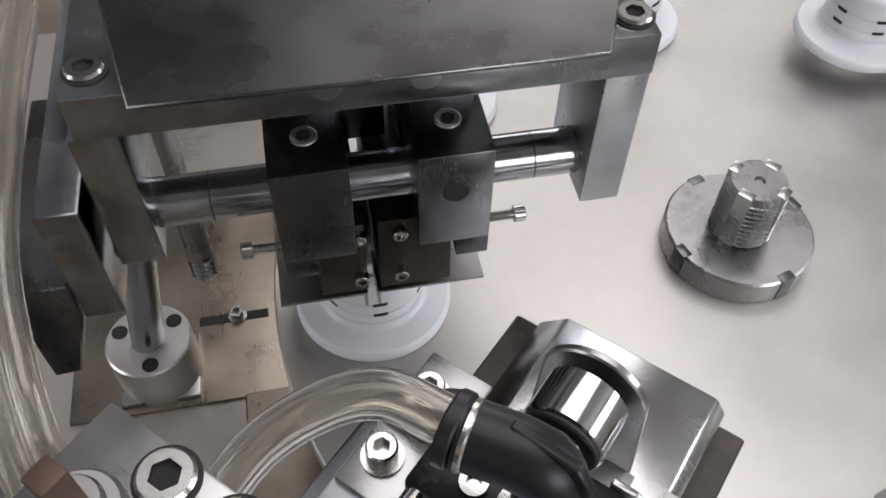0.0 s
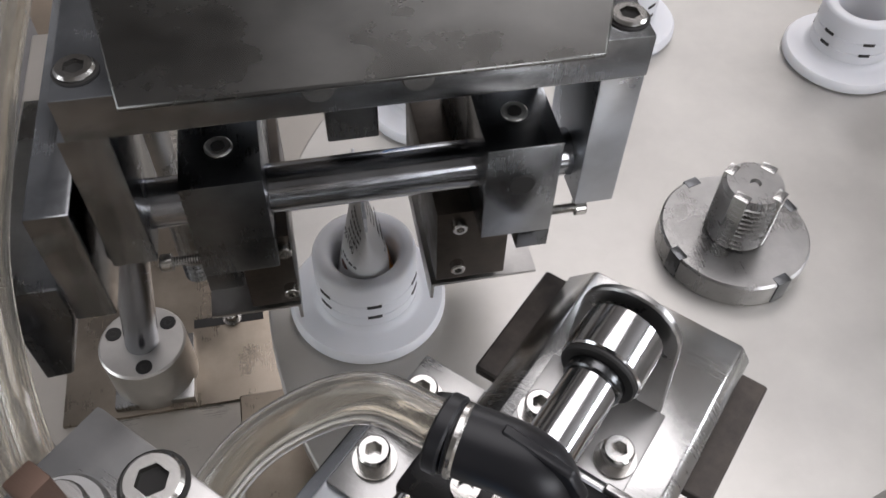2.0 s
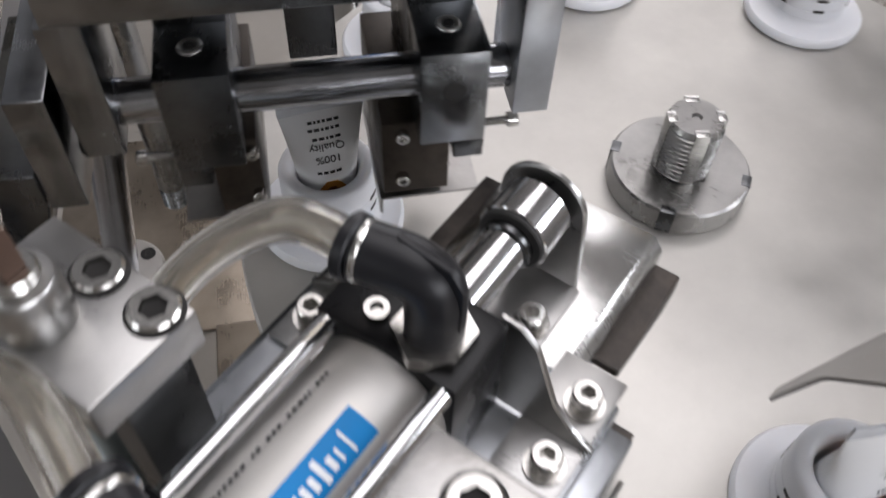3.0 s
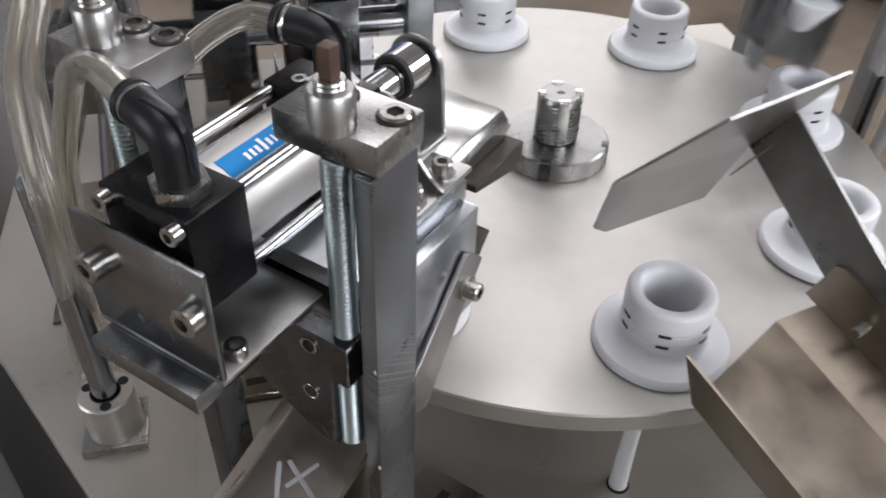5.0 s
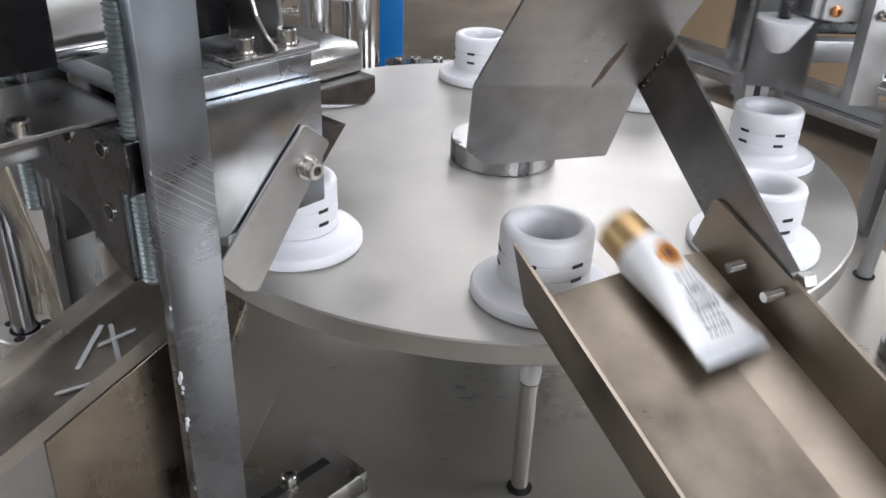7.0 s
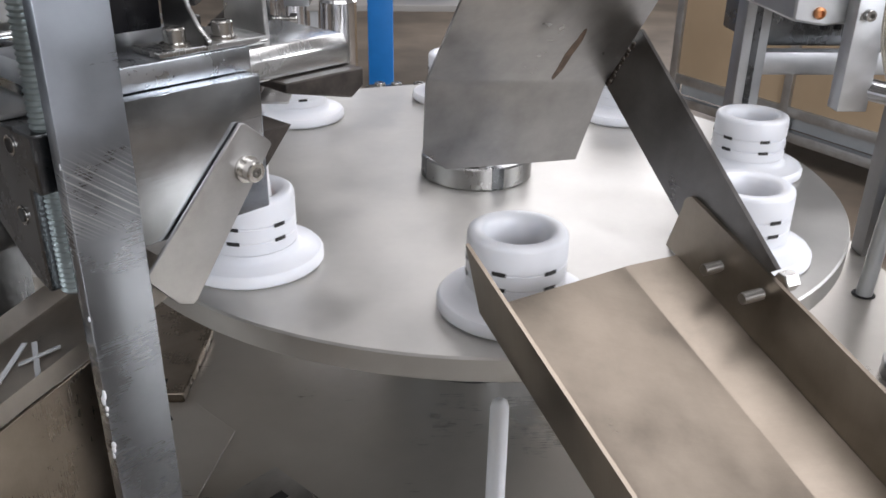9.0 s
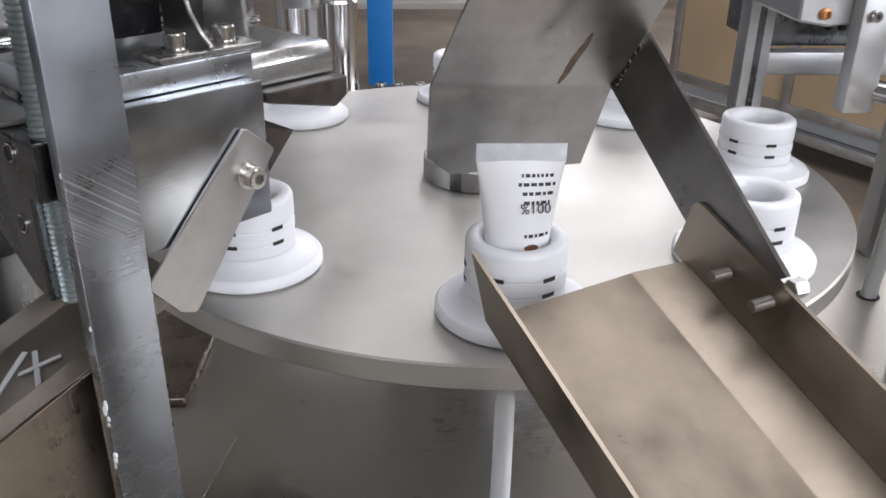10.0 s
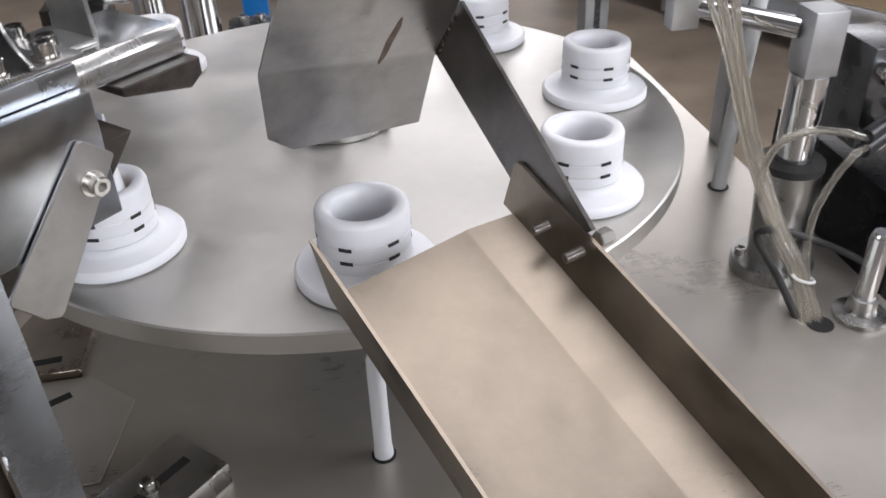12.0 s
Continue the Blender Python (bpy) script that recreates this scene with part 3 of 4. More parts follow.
weld = bmesh.new()
weld_way = smooth_path([(0.0378, -0.1214, 0.0795), (0.0412, -0.1232, 0.0870), (0.0452, -0.1264, 0.0960)], 6)
for k, q in enumerate(weld_way):
    bmesh.ops.create_icosphere(weld, subdivisions=2, radius=0.0011 + 0.0004 * (k % 2), matrix=Matrix.Translation(q + Vector((0.0004 * math.sin(3.0 * k), 0, 0.0003 * math.cos(5.0 * k)))))
part("weld_seam", weld, WELD, DEFL, "dark beaded weld seam")
mark_a, mark_b = Vector((0.0112, -0.1482, 0.0882)), Vector((0.0202, -0.1560, 0.1072))
mark_n = Vector((0.0691, 0.0221, -0.006)).cross(mark_b - mark_a).normalized()
if mark_n.y > 0:
    mark_n = -mark_n
mark_w = mark_n.cross(mark_b - mark_a).normalized()
stain = []
for k in range(20):
    f = k / 20 * 2 * math.pi
    stain.append(mark_a.lerp(mark_b, 0.5 + 0.5 * math.cos(f)) + mark_w * 0.0013 * math.sin(f) * (1 + 0.2 * math.sin(5 * f)) + mark_n * 0.0003)
part("weld_mark", prism(stain, mark_n * 0.0003, 0), SCORCH, DEFL, "reddish brown weld scorch")
inner = (Vector((0.0380, -0.1180, 0.0800)), Vector((0.0680, -0.1866, 0.0262)))
outer = (Vector((0.0480, -0.1260, 0.1010)), Vector((0.0760, -0.2080, 0.0440)))
bar = loft([[inner[0].lerp(inner[1], k / 16), outer[0].lerp(outer[1], k / 16)] for k in range(17)], False, False, close=False)
bmesh.ops.recalc_face_normals(bar, faces=bar.faces[:])
bmesh.ops.solidify(bar, geom=bar.faces[:], thickness=0.0018)
part("flat_bar", bar, BAR_SHEET, DEFL)


# ---- cutting station ----
def columns():
    for side in (1, -1):
        c = thing("column", "upright steel guide column with clamp head and threaded spindle", "column", CUT.copy(), group="cutter columns")
        a, b = (0.0495, 0.0553) if side > 0 else (-0.0335, -0.0240)
        part("bar", box(0.2240 if side > 0 else 0.2300, 0.2450, a, b, ZD, 0.1500, 0.0006), COLUMN_STEEL if side > 0 else DARK_STEEL, c)
        h0, h1 = (0.0226, 0.0560) if side > 0 else (-0.0540, -0.0200)
        part("head_plate", box(0.2284 if side < 0 else 0.2225, 0.2510 if side < 0 else 0.2435, h0, h1, 0.1502, 0.1600, 0.0007), STEEL, c)
        sy = 0.0415 if side > 0 else -0.0390
        sx = 0.2418 if side > 0 else 0.2440
        part("spindle", thread((sx, sy, 0.0352), (sx, sy, 0.150), 0.0042, 0.0017, 20, 0.0007), ZINC, c, "zinc plated threaded spindle")
        part("collar", lathe([(0.0062, 0.1600), (0.0062, 0.1700), (0.0056, 0.1708), (0.0040, 0.1708)], 28, sx, sy), STEEL, c)
        part("spindle_end", thread((sx, sy, 0.1708), (sx, sy, 0.1735), 0.0042, 0.00125, 20, 0.0004), BOLT, c)
        part("square_end", box(sx - 0.0020, sx + 0.0020, sy - 0.0020, sy + 0.0020, 0.1735, 0.1822, 0.0005), RUSTY, c, "rust-brown square spindle end")
        for x, y in ((0.2295, 0.0518), (0.2295, 0.0345)) if side > 0 else ((0.2325, -0.0250), (0.2325, -0.0380)):
            sunk_screw(c, x, y, 0.1600)
        if side > 0:
            for z, k in ((0.0790, 0.4), (0.0310, 0.5), (0.0040, 0.8), (0.0015, 0.9), (-0.0010, 0.7), (-0.0035, 0.6), (-0.0150, 1.0), (-0.0172, 0.9), (-0.0200, 0.6), (-0.0480, 0.4)):
                b = bmesh.new()
                bmesh.ops.create_icosphere(b, subdivisions=2, radius=0.0012 * k, matrix=pose(0.2450, 0.0551 - 0.0008 * math.sin(900 * z), z) @ Matrix.Diagonal((0.6, 0.9, 1.5 + 0.6 * math.sin(500 * z), 1)))
                part("paint_drip", b, POM, c, "dried white paint drip")


columns()
SLIDE_STROKE = 0.0193


def cutter():
    c = thing("trimming_unit", "steel tail trimming unit with pneumatic cylinder", "trimming unit", CUT.copy())
    part("guide_block", box(0.1700, 0.2250, -0.0455, 0.0455, 0.0430, 0.0906, 0.0008), BLOCK_STEEL, c)
    part("guide_plate", box(0.1690, 0.2330, -0.0395, 0.0395, 0.0910, 0.0990, 0.0006), STEEL_X, c)
    part("front_plate", prism([(0.2390, y, z) for y, z in ((-0.0400, 0.0865), (0.0465, 0.0865), (0.0465, 0.0690), (0.0395, 0.0690), (0.0395, 0.0355), (0.0300, 0.0380), (0.0080, 0.0520), (-0.0400, 0.0600))], (0.0095, 0, 0), 0.0006), DARK_STEEL, c)
    for y, z in ((0.0100, 0.0800), (0.0320, 0.0810), (0.0310, 0.0590)):
        part("plate_screw", rod((0.2486, y, z), (0.2490, y, z), 0.0032, 18), BOLT, c)
        # socket shade painted as a dark disc on the screw
        part("screw_socket", rod((0.2489, y, z), (0.2493, y, z), 0.0022, 18), HOLE_SHADE, c)
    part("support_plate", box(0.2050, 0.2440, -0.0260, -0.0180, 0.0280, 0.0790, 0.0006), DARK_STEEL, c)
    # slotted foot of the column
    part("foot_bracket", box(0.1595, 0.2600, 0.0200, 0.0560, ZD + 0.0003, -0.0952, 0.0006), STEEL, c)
    # uncut slot: a thin dark strip gives its shade
    part("foot_slot", box(0.1680, 0.2150, 0.0350, 0.0400, -0.0953, -0.0949, 0), HOLE_SHADE, c)
    share("socket_screw", M5W, c, pose(0.1900, 0.0375, -0.0938))
    part("lower_blade", prism([(0.1700, -0.0300, 0.0700), (0.1570, -0.0300, 0.0700), (0.1700, -0.0300, 0.0560)], (0, 0.0740, 0), 0.0002), PAD_STEEL, c)
    # cover plate with a screw on the side face
    part("scrap_guard", prism([(0.1811, 0.0462, 0.0761), (0.1790, 0.0462, 0.0758), (0.1694, 0.0462, 0.0676), (0.1690, 0.0462, 0.0660), (0.2045, 0.0462, 0.0186), (0.2062, 0.0462, 0.0178), (0.2115, 0.0462, 0.0200), (0.2212, 0.0462, 0.0320), (0.2205, 0.0462, 0.0345)], (0, 0.0016, 0), 0.0003), SHEET, c)
    share("socket_screw", M5W, c, pose(0.1804, 0.0492, 0.0604, -90, 0, 0))
    # cylinder
    zc = 0.1205
    part("end_cap", box(0.2500, 0.2720, -0.0165, 0.0165, zc - 0.0165, zc + 0.0165, 0.0010), BLACK, c)
    part("front_cap", box(0.1870, 0.2060, -0.0165, 0.0165, zc - 0.0165, zc + 0.0165, 0.0010), BLACK, c)
    part("barrel", rod((0.2055, 0, zc), (0.2505, 0, zc), 0.0152, 48), ALU_LIGHT, c)
    for y in (-0.0135, 0.0135):
        for z in (-0.0135, 0.0135):
            part("tie_rod", rod((0.2055, y, zc + z), (0.2505, y, zc + z), 0.0024, 16), CHROME, c)
    # blue name plate on the barrel, with a plain mark in place of the maker's name
    arc = [radians(56 + 4.0 * k) for k in range(8)]
    part("blue_label", loft([[(x, 0.0154 * math.cos(a), zc + 0.0154 * math.sin(a)) for a in arc] for x in (0.2185, 0.2468)], False, False, close=False), BLUE, c, "blue name strip")
    for x, w, lo, n in ((0.2235, 0.0007, 60, 8), (0.2262, 0.0007, 62, 5), (0.2280, 0.0013, 62, 5), (0.2304, 0.0013, 60, 8), (0.2328, 0.0013, 62, 5), (0.2350, 0.0013, 62, 5), (0.2372, 0.0013, 62, 5)):
        aa = [radians(lo + 2.6 * q) for q in range(n)]
        part("label_bar", loft([[(xx, 0.01555 * math.cos(a), zc + 0.01555 * math.sin(a)) for a in aa] for xx in (x, x + w)], False, False, close=False), WHITE_INK, c)
    rnd = random.Random(3)
    x = 0.2150
    while x < 0.2460:
        w = 0.0005 + 0.0007 * rnd.random()
        part("print_bar", loft([[(xx, 0.0154 * math.cos(radians(a)), zc + 0.0154 * math.sin(radians(a))) for a in (112, 114, 116)] for xx in (x, x + w)], False, False, close=False), INK, c)
        x += w + 0.0005 + (0.0012 if rnd.random() < 0.2 else 0)
    # brackets, gussets and shelf
    for side in (1, -1):
        y0 = 0.0220 * side
        part("gusset", prism([(0.1830, y0, 0.1010), (0.1830, 0.0395 * side, 0.1010), (0.1830, 0.0395 * side, 0.1030), (0.1830, 0.0340 * side, 0.1062), (0.1830, 0.0290 * side, 0.1120), (0.1830, 0.0225 * side, 0.1290), (0.1830, 0.0180 * side, 0.1330), (0.1830, 0.0130 * side, 0.1330), (0.1830, 0.0130 * side, 0.1010)], (0.0018, 0, 0)), STEEL, c)
        part("bracket_foot", box(0.1640, 0.2020, min(y0, 0.0385 * side), max(y0, 0.0385 * side), 0.0992, 0.1012, 0.0004), STEEL, c)
        for x in (0.1745, 0.1925):
            share("socket_screw", M5W, c, pose(x, 0.0325 * side, 0.1024))
    part("end_plate", box(0.2765, 0.2785, -0.0240, 0.0265, 0.0885, 0.1290, 0.0008), PLATE_STEEL, c)
    part("end_plate_foot", box(0.2335, 0.2785, -0.0240, 0.0265, 0.0868, 0.0884, 0.0004), SHEET, c)
    for y in (-0.0165, 0.0208):
        share("socket_screw", M6, c, pose(0.2785, y, 0.1130, 0, 90, 0))
        share("socket_screw", M5, c, pose(0.2680, y * 1.05, 0.0884))
    part("shelf", box(0.2600, 0.2860, -0.0200, 0.0225, 0.0795, 0.0866, 0.0006), PLATE_STEEL, c)
    # push-in elbow fittings
    for bx, by, bz, ox, oy in ((0.2620, 0.0050, zc + 0.0165, -0.0030, -1), (0.1985, 0.0065, zc + 0.0165, 0.0030, -1)):
        nut = loft([[(bx + rr * math.cos(math.pi * i / 3), by + rr * math.sin(math.pi * i / 3), z) for i in range(6)] for z, rr in ((bz, 0.0085), (bz + 0.0040, 0.0085))])
        part("hex_nut", nut, BOLT, c)
        part("elbow", sweep([(bx, by, bz + 0.004), (bx, by, bz + 0.0100), (bx, by, bz + 0.0150), (bx + ox * 0.05, by - 0.0016, bz + 0.0182), (bx + ox * 0.2, by - 0.0050, bz + 0.0195), (bx + ox * 0.5, by - 0.0090, bz + 0.0198), (bx + ox, by - 0.0150, bz + 0.0200)], 0.0058, 24, 6), BLACK_PLASTIC, c, "black push-in elbow")
        part("elbow_rib", prism([(bx - 0.0009, by + yy, bz + zz) for yy, zz in ((0.0020, 0.0085), (0.0064, 0.0085), (0.0064, 0.0205), (0.0035, 0.0245), (-0.0080, 0.0260), (-0.0080, 0.0215), (0.0000, 0.0200))], (0.0018, 0, 0), 0.0003), BLACK_PLASTIC, c)
        part("release_ring", rod((bx + ox, by - 0.0146, bz + 0.0200), (bx + ox * 1.1, by - 0.0172, bz + 0.0200), 0.0064, 28), BLACK_PLASTIC, c)
        part("metal_band", rod((bx + ox * 0.9, by - 0.0128, bz + 0.0200), (bx + ox, by - 0.0143, bz + 0.0200), 0.0061, 28), BOLT, c)
    part("cushion_screw", lathe([(0.0026, zc + 0.0163), (0.0026, zc + 0.0180), (0.0014, zc + 0.0180), (0.0014, zc + 0.0168)], 20, 0.2000, -0.0060), BOLT, c)
    for y in (-0.0130, 0.0130):
        for z in (-0.0130, 0.0130):
            share("socket_screw", M4, c, pose(0.2720, y, zc + z, 0, 90, 0))
    return c


CUTTER = cutter()
# sliding cutter head; its own space is that of the unit, drawn back
SLIDE = part("slide", prism([(0.1318, -0.0258, 0.0815), (0.1318, -0.0258, 0.0850), (0.1318, -0.0185, 0.0932), (0.1318, 0.0228, 0.0932), (0.1318, 0.0258, 0.0892), (0.1318, 0.0258, 0.0815)], (0.0580, 0, 0), 0.0006), POLISHED, CUTTER, "polished steel slide with bevelled edges")
part("cutter_pad", prism([(0.1308, -0.0330, 0.0812), (0.1308, -0.0330, 0.0740), (0.1370, -0.0330, 0.0700), (0.1690, -0.0330, 0.0775), (0.1690, -0.0330, 0.0812)], (0, 0.0660, 0), 0.0006), PAD_STEEL, SLIDE, "oxidised dark steel knife holder")
part("clevis_plate", prism([(0.1622, y, z) for y, z in [(-0.0135, 0.0934), (0.0135, 0.0934)] + [(0.0118 * math.cos(radians(a)), 0.1195 + 0.0118 * math.sin(radians(a))) for a in range(0, 181, 15)]], (-0.0020, 0, 0), 0.0004), STEEL, SLIDE)
part("clevis_foot", box(0.1622, 0.1850, -0.0150, 0.0150, 0.0934, 0.0954, 0.0004), STEEL, SLIDE)
part("eye_seal", rod((0.1758, 0, 0.1205), (0.1772, 0, 0.1205), 0.0086, 36), BLACK_RUBBER, SLIDE)
part("rod_eye", rod((0.1645, 0, 0.1205), (0.1760, 0, 0.1205), 0.0091, 36), CHROME, SLIDE)
part("rod_collar", rod((0.1772, 0, 0.1205), (0.1800, 0, 0.1205), 0.0066, 28), DARK_STEEL, SLIDE)
part("piston_rod", rod((0.1700, 0, 0.1205), (0.2120, 0, 0.1205), 0.0058, 28), CHROME, SLIDE)
for y in (-0.0100, 0.0100):
    share("socket_screw", M5W, SLIDE, pose(0.1790, y, 0.0966))


# ---- sealing station ----
def sealer():
    s = thing("sealing_station", "steel sealing station with two jaws on a polished bar", "sealing station")
    part("top_plate", box(-0.2165, -0.0813, -0.0445, 0.0500, 0.1400, 0.1520, 0.0006), PLATE_STEEL, s)
    part("cover_sheet", prism([(-0.2015, -0.0508, 0.1524), (-0.0960, -0.0510, 0.1524), (-0.0870, -0.0300, 0.1524), (-0.0870, 0.0500, 0.1524), (-0.2150, 0.0500, 0.1524), (-0.2100, -0.0090, 0.1524)], (0, 0, 0.0014), 0.0004), COVER_STEEL, s)
    for x in (-0.1600, -0.1372):
        part("screw_disc", rod((x, -0.0452, 0.1478), (x, -0.0440, 0.1478), 0.0040, 24), BOLT, s)
    for x, y in ((-0.2112, -0.0352), (-0.0858, -0.0370)):
        sunk_screw(s, x, y, 0.1520)
    for x0, x1 in ((-0.2185, -0.2070), (-0.0928, -0.0815)):
        part("leg", box(x0, x1, -0.0440, -0.0150, 0.0945, 0.1400, 0.0006), PLATE_STEEL if x0 < -0.15 else STEEL_X, s)
    part("guide_bar", rod((-0.2085, -0.0320, 0.1040), (-0.0925, -0.0320, 0.1040), 0.0068, 32), BAR_STEEL, s, "polished round guide bar")
    part("spring_block", box(-0.1580, -0.1420, 0.0000, 0.0180, 0.0870, 0.1398, 0.0006), DARK_STEEL, s)
    for x in (-0.1935, -0.1060):
        part("wear_ring", rod((x, -0.0320, 0.1040), (x + 0.0012, -0.0320, 0.1040), 0.00685, 32), DARK_STEEL, s)
    part("side_plate", box(-0.2323, -0.2215, -0.0480, 0.0400, 0.0790, 0.1207, 0.0008), PLATE_STEEL, s)
    part("plate_edge_screw", rod((-0.2216, -0.0330, 0.0890), (-0.2205, -0.0330, 0.0890), 0.0028, 18), BOLT, s)
    part("plate_edge_screw", rod((-0.2216, -0.0330, 0.1120), (-0.2205, -0.0330, 0.1120), 0.0028, 18), BOLT, s)
    part("rear_plate", prism([(x, -0.0470, z) for x, z in ((-0.2330, 0.0925), (-0.2330, 0.0790), (-0.2415, 0.0515), (-0.2495, 0.0505), (-0.2495, 0.0925))], (0, 0.0760, 0), 0.0006), DARK_STEEL, s)
    for px, y, top in ((-0.2565, -0.0640, (-0.2565, -0.0640, 0.0600)), (-0.2557, 0.0476, (-0.2315, 0.0390, 0.0600))):
        part("post", rod((px, y, -0.0760), top, 0.0064 if y < 0 else 0.0078, 28), POST_STEEL, s)
        fr = 0.0144 if y < 0 else 0.0205
        part("post_flange", lathe([(fr, ZD), (fr, -0.0765), (fr - 0.0010, -0.0755), (0.0078, -0.0755)], 40, px, y, caps=(True, False)), FLANGE_STEEL, s)
        for a in (35, 155, 275):
            sunk_screw(s, px + 0.72 * fr * math.cos(radians(a)), y + 0.72 * fr * math.sin(radians(a)), -0.0755, M4, 0.56 if y < 0 else 0.75)
    return s


SEALER = sealer()
JAW_OPEN = 0.0197


def jaw(side):
    """One jaw in its closed place; side -1 lies outward."""
    x0, x1 = (-0.1770, -0.1565) if side < 0 else (-0.1390, -0.1185)
    inner, outer = (x1, x0) if side < 0 else (x0, x1)
    j = part("jaw", box(x0, x1, -0.0440, -0.0200, 0.0850, 0.1200, 0.0006), DARK_STEEL if side < 0 else PLATE_STEEL, SEALER, "dark steel jaw block" if side < 0 else "ground steel jaw block")
    foot = (x0, x0 + 0.0095) if side < 0 else (x1 - 0.0095, x1)
    part("jaw_foot", box(*foot, -0.0438, -0.0200, 0.0777, 0.0848, 0.0005), DARK_STEEL, j)
    part("jaw_back", box(x0, x1, -0.0200, 0.0180, 0.0850, 0.1360, 0.0006), DARK_STEEL, j)
    part("countersink", lathe([(0.0037, 0.1199), (0.0036, 0.1204), (0.0032, 0.1206), (0.0019, 0.1201)], 24, (x0 + x1) / 2, -0.0305), FLANGE_STEEL, j, "bright countersunk rim")
    # dark disc on the jaw top in place of the bore's shade
    part("tapped_hole", lathe([(0.0019, 0.1199), (0.0019, 0.1206)], 18, (x0 + x1) / 2, -0.0305), HOLE_SHADE, j)
    hx = (inner - 0.0120, inner + 0.0030) if side < 0 else (inner - 0.0105, inner + 0.0120)
    part("heater_bar", box(*hx, -0.0330, 0.0250, 0.0520, 0.0845, 0.0006), BROWN_STEEL, j, "oxidised heater bar")
    for zz in (0.0800, 0.0600):
        share("socket_screw", M4, j, pose(inner + (0.0010 if side < 0 else -0.0040), -0.0330, zz, 90, 0, 0) @ Matrix.Scale(0.8, 4))
    sx = (-0.1820, -0.1538) if side < 0 else (-0.1505, -0.1150)
    part("deflecting_sheet", box(*sx, -0.0310, 0.0280, 0.0462, 0.0474, 0.0002), SHEET, j)
    lip = sx[1] if side < 0 else sx[0]
    part("sheet_lip", prism([(lip, -0.0310, 0.0474), (lip, 0.0280, 0.0474), (lip, 0.0280, 0.0400), (lip, -0.0290, 0.0370)], (0.0010 * side, 0, 0), 0), SHEET, j)
    d = -1 if side < 0 else 1
    part("adjusting_thread", thread((outer, -0.0400, 0.0885), (outer + d * 0.0085, -0.0400, 0.0885), 0.0015, 0.0007, 14, 0.0003), BOLT, j)
    share("socket_screw", M4, j, pose(outer + d * 0.0080, -0.0400, 0.0885, 0, 90 * d, 0) @ Matrix.Scale(0.85, 4))
    if side > 0:
        # dark disc on the jaw front, shade of a hole not bored
        part("cross_hole", rod((-0.1287, -0.0444, 0.1060), (-0.1287, -0.0436, 0.1060), 0.0038, 24), HOLE_SHADE, j)
    return j


JAW_OUT = jaw(-1)
JAW_IN = jaw(1)


# ---- hoses ----
def hose(label, pts, r=0.0040):
    ob = piece("air_hose", sweep(pts, r, 20, 10, inner=r * 0.62), HOSE, label, "hose")
    ob.visible_shadow = False
    return ob


def cut_world(r, s, z):
    return CUT @ Vector((r, s, z))


hose("clear plastic air hose from the rear elbow down", [cut_world(0.2590, -0.0125, 0.1570), (-0.2010, -0.1570, 0.1575), (-0.2090, -0.1480, 0.1530), (-0.2170, -0.1330, 0.1330), (-0.2275, -0.1150, 0.1000), (-0.2340, -0.1040, 0.0550), (-0.2440, -0.0720, 0.0000), (-0.2560, -0.0300, -0.0600), (-0.2600, -0.0150, ZD)], 0.0042)
hose("clear plastic air hose curving from the front elbow", [cut_world(0.2012, -0.0108, 0.1570), (-0.1590, -0.1275, 0.1560), (-0.1690, -0.1255, 0.1515), (-0.1810, -0.1270, 0.1430), (-0.1920, -0.1330, 0.1310), (-0.2010, -0.1370, 0.1130), (-0.2120, -0.1180, 0.0750), (-0.2300, -0.0650, 0.0000), (-0.2380, -0.0350, -0.0600), (-0.2420, -0.0200, ZD)], 0.0042)
for k in range(2):
    o = 0.0088 * k
    hose("clear plastic air hose lying past the sealing station", [(-0.2490 - o, 0.1600, 0.1150), (-0.2490 - o, 0.0840, 0.1080), (-0.2510 - o, 0.0310, 0.1030), (-0.2500 - o, 0.0000, 0.1010), (-0.2480 - o, -0.0400, 0.0980 - o * 0.3), (-0.2410 - o, -0.0770, 0.0880 - o * 0.5), (-0.2370 - o, -0.0950, 0.0650), (-0.2440 - o, -0.0780, 0.0200), (-0.2600 - o, -0.0400, -0.0500), (-0.2680 - o, -0.0300 + o, ZD)], 0.0043)


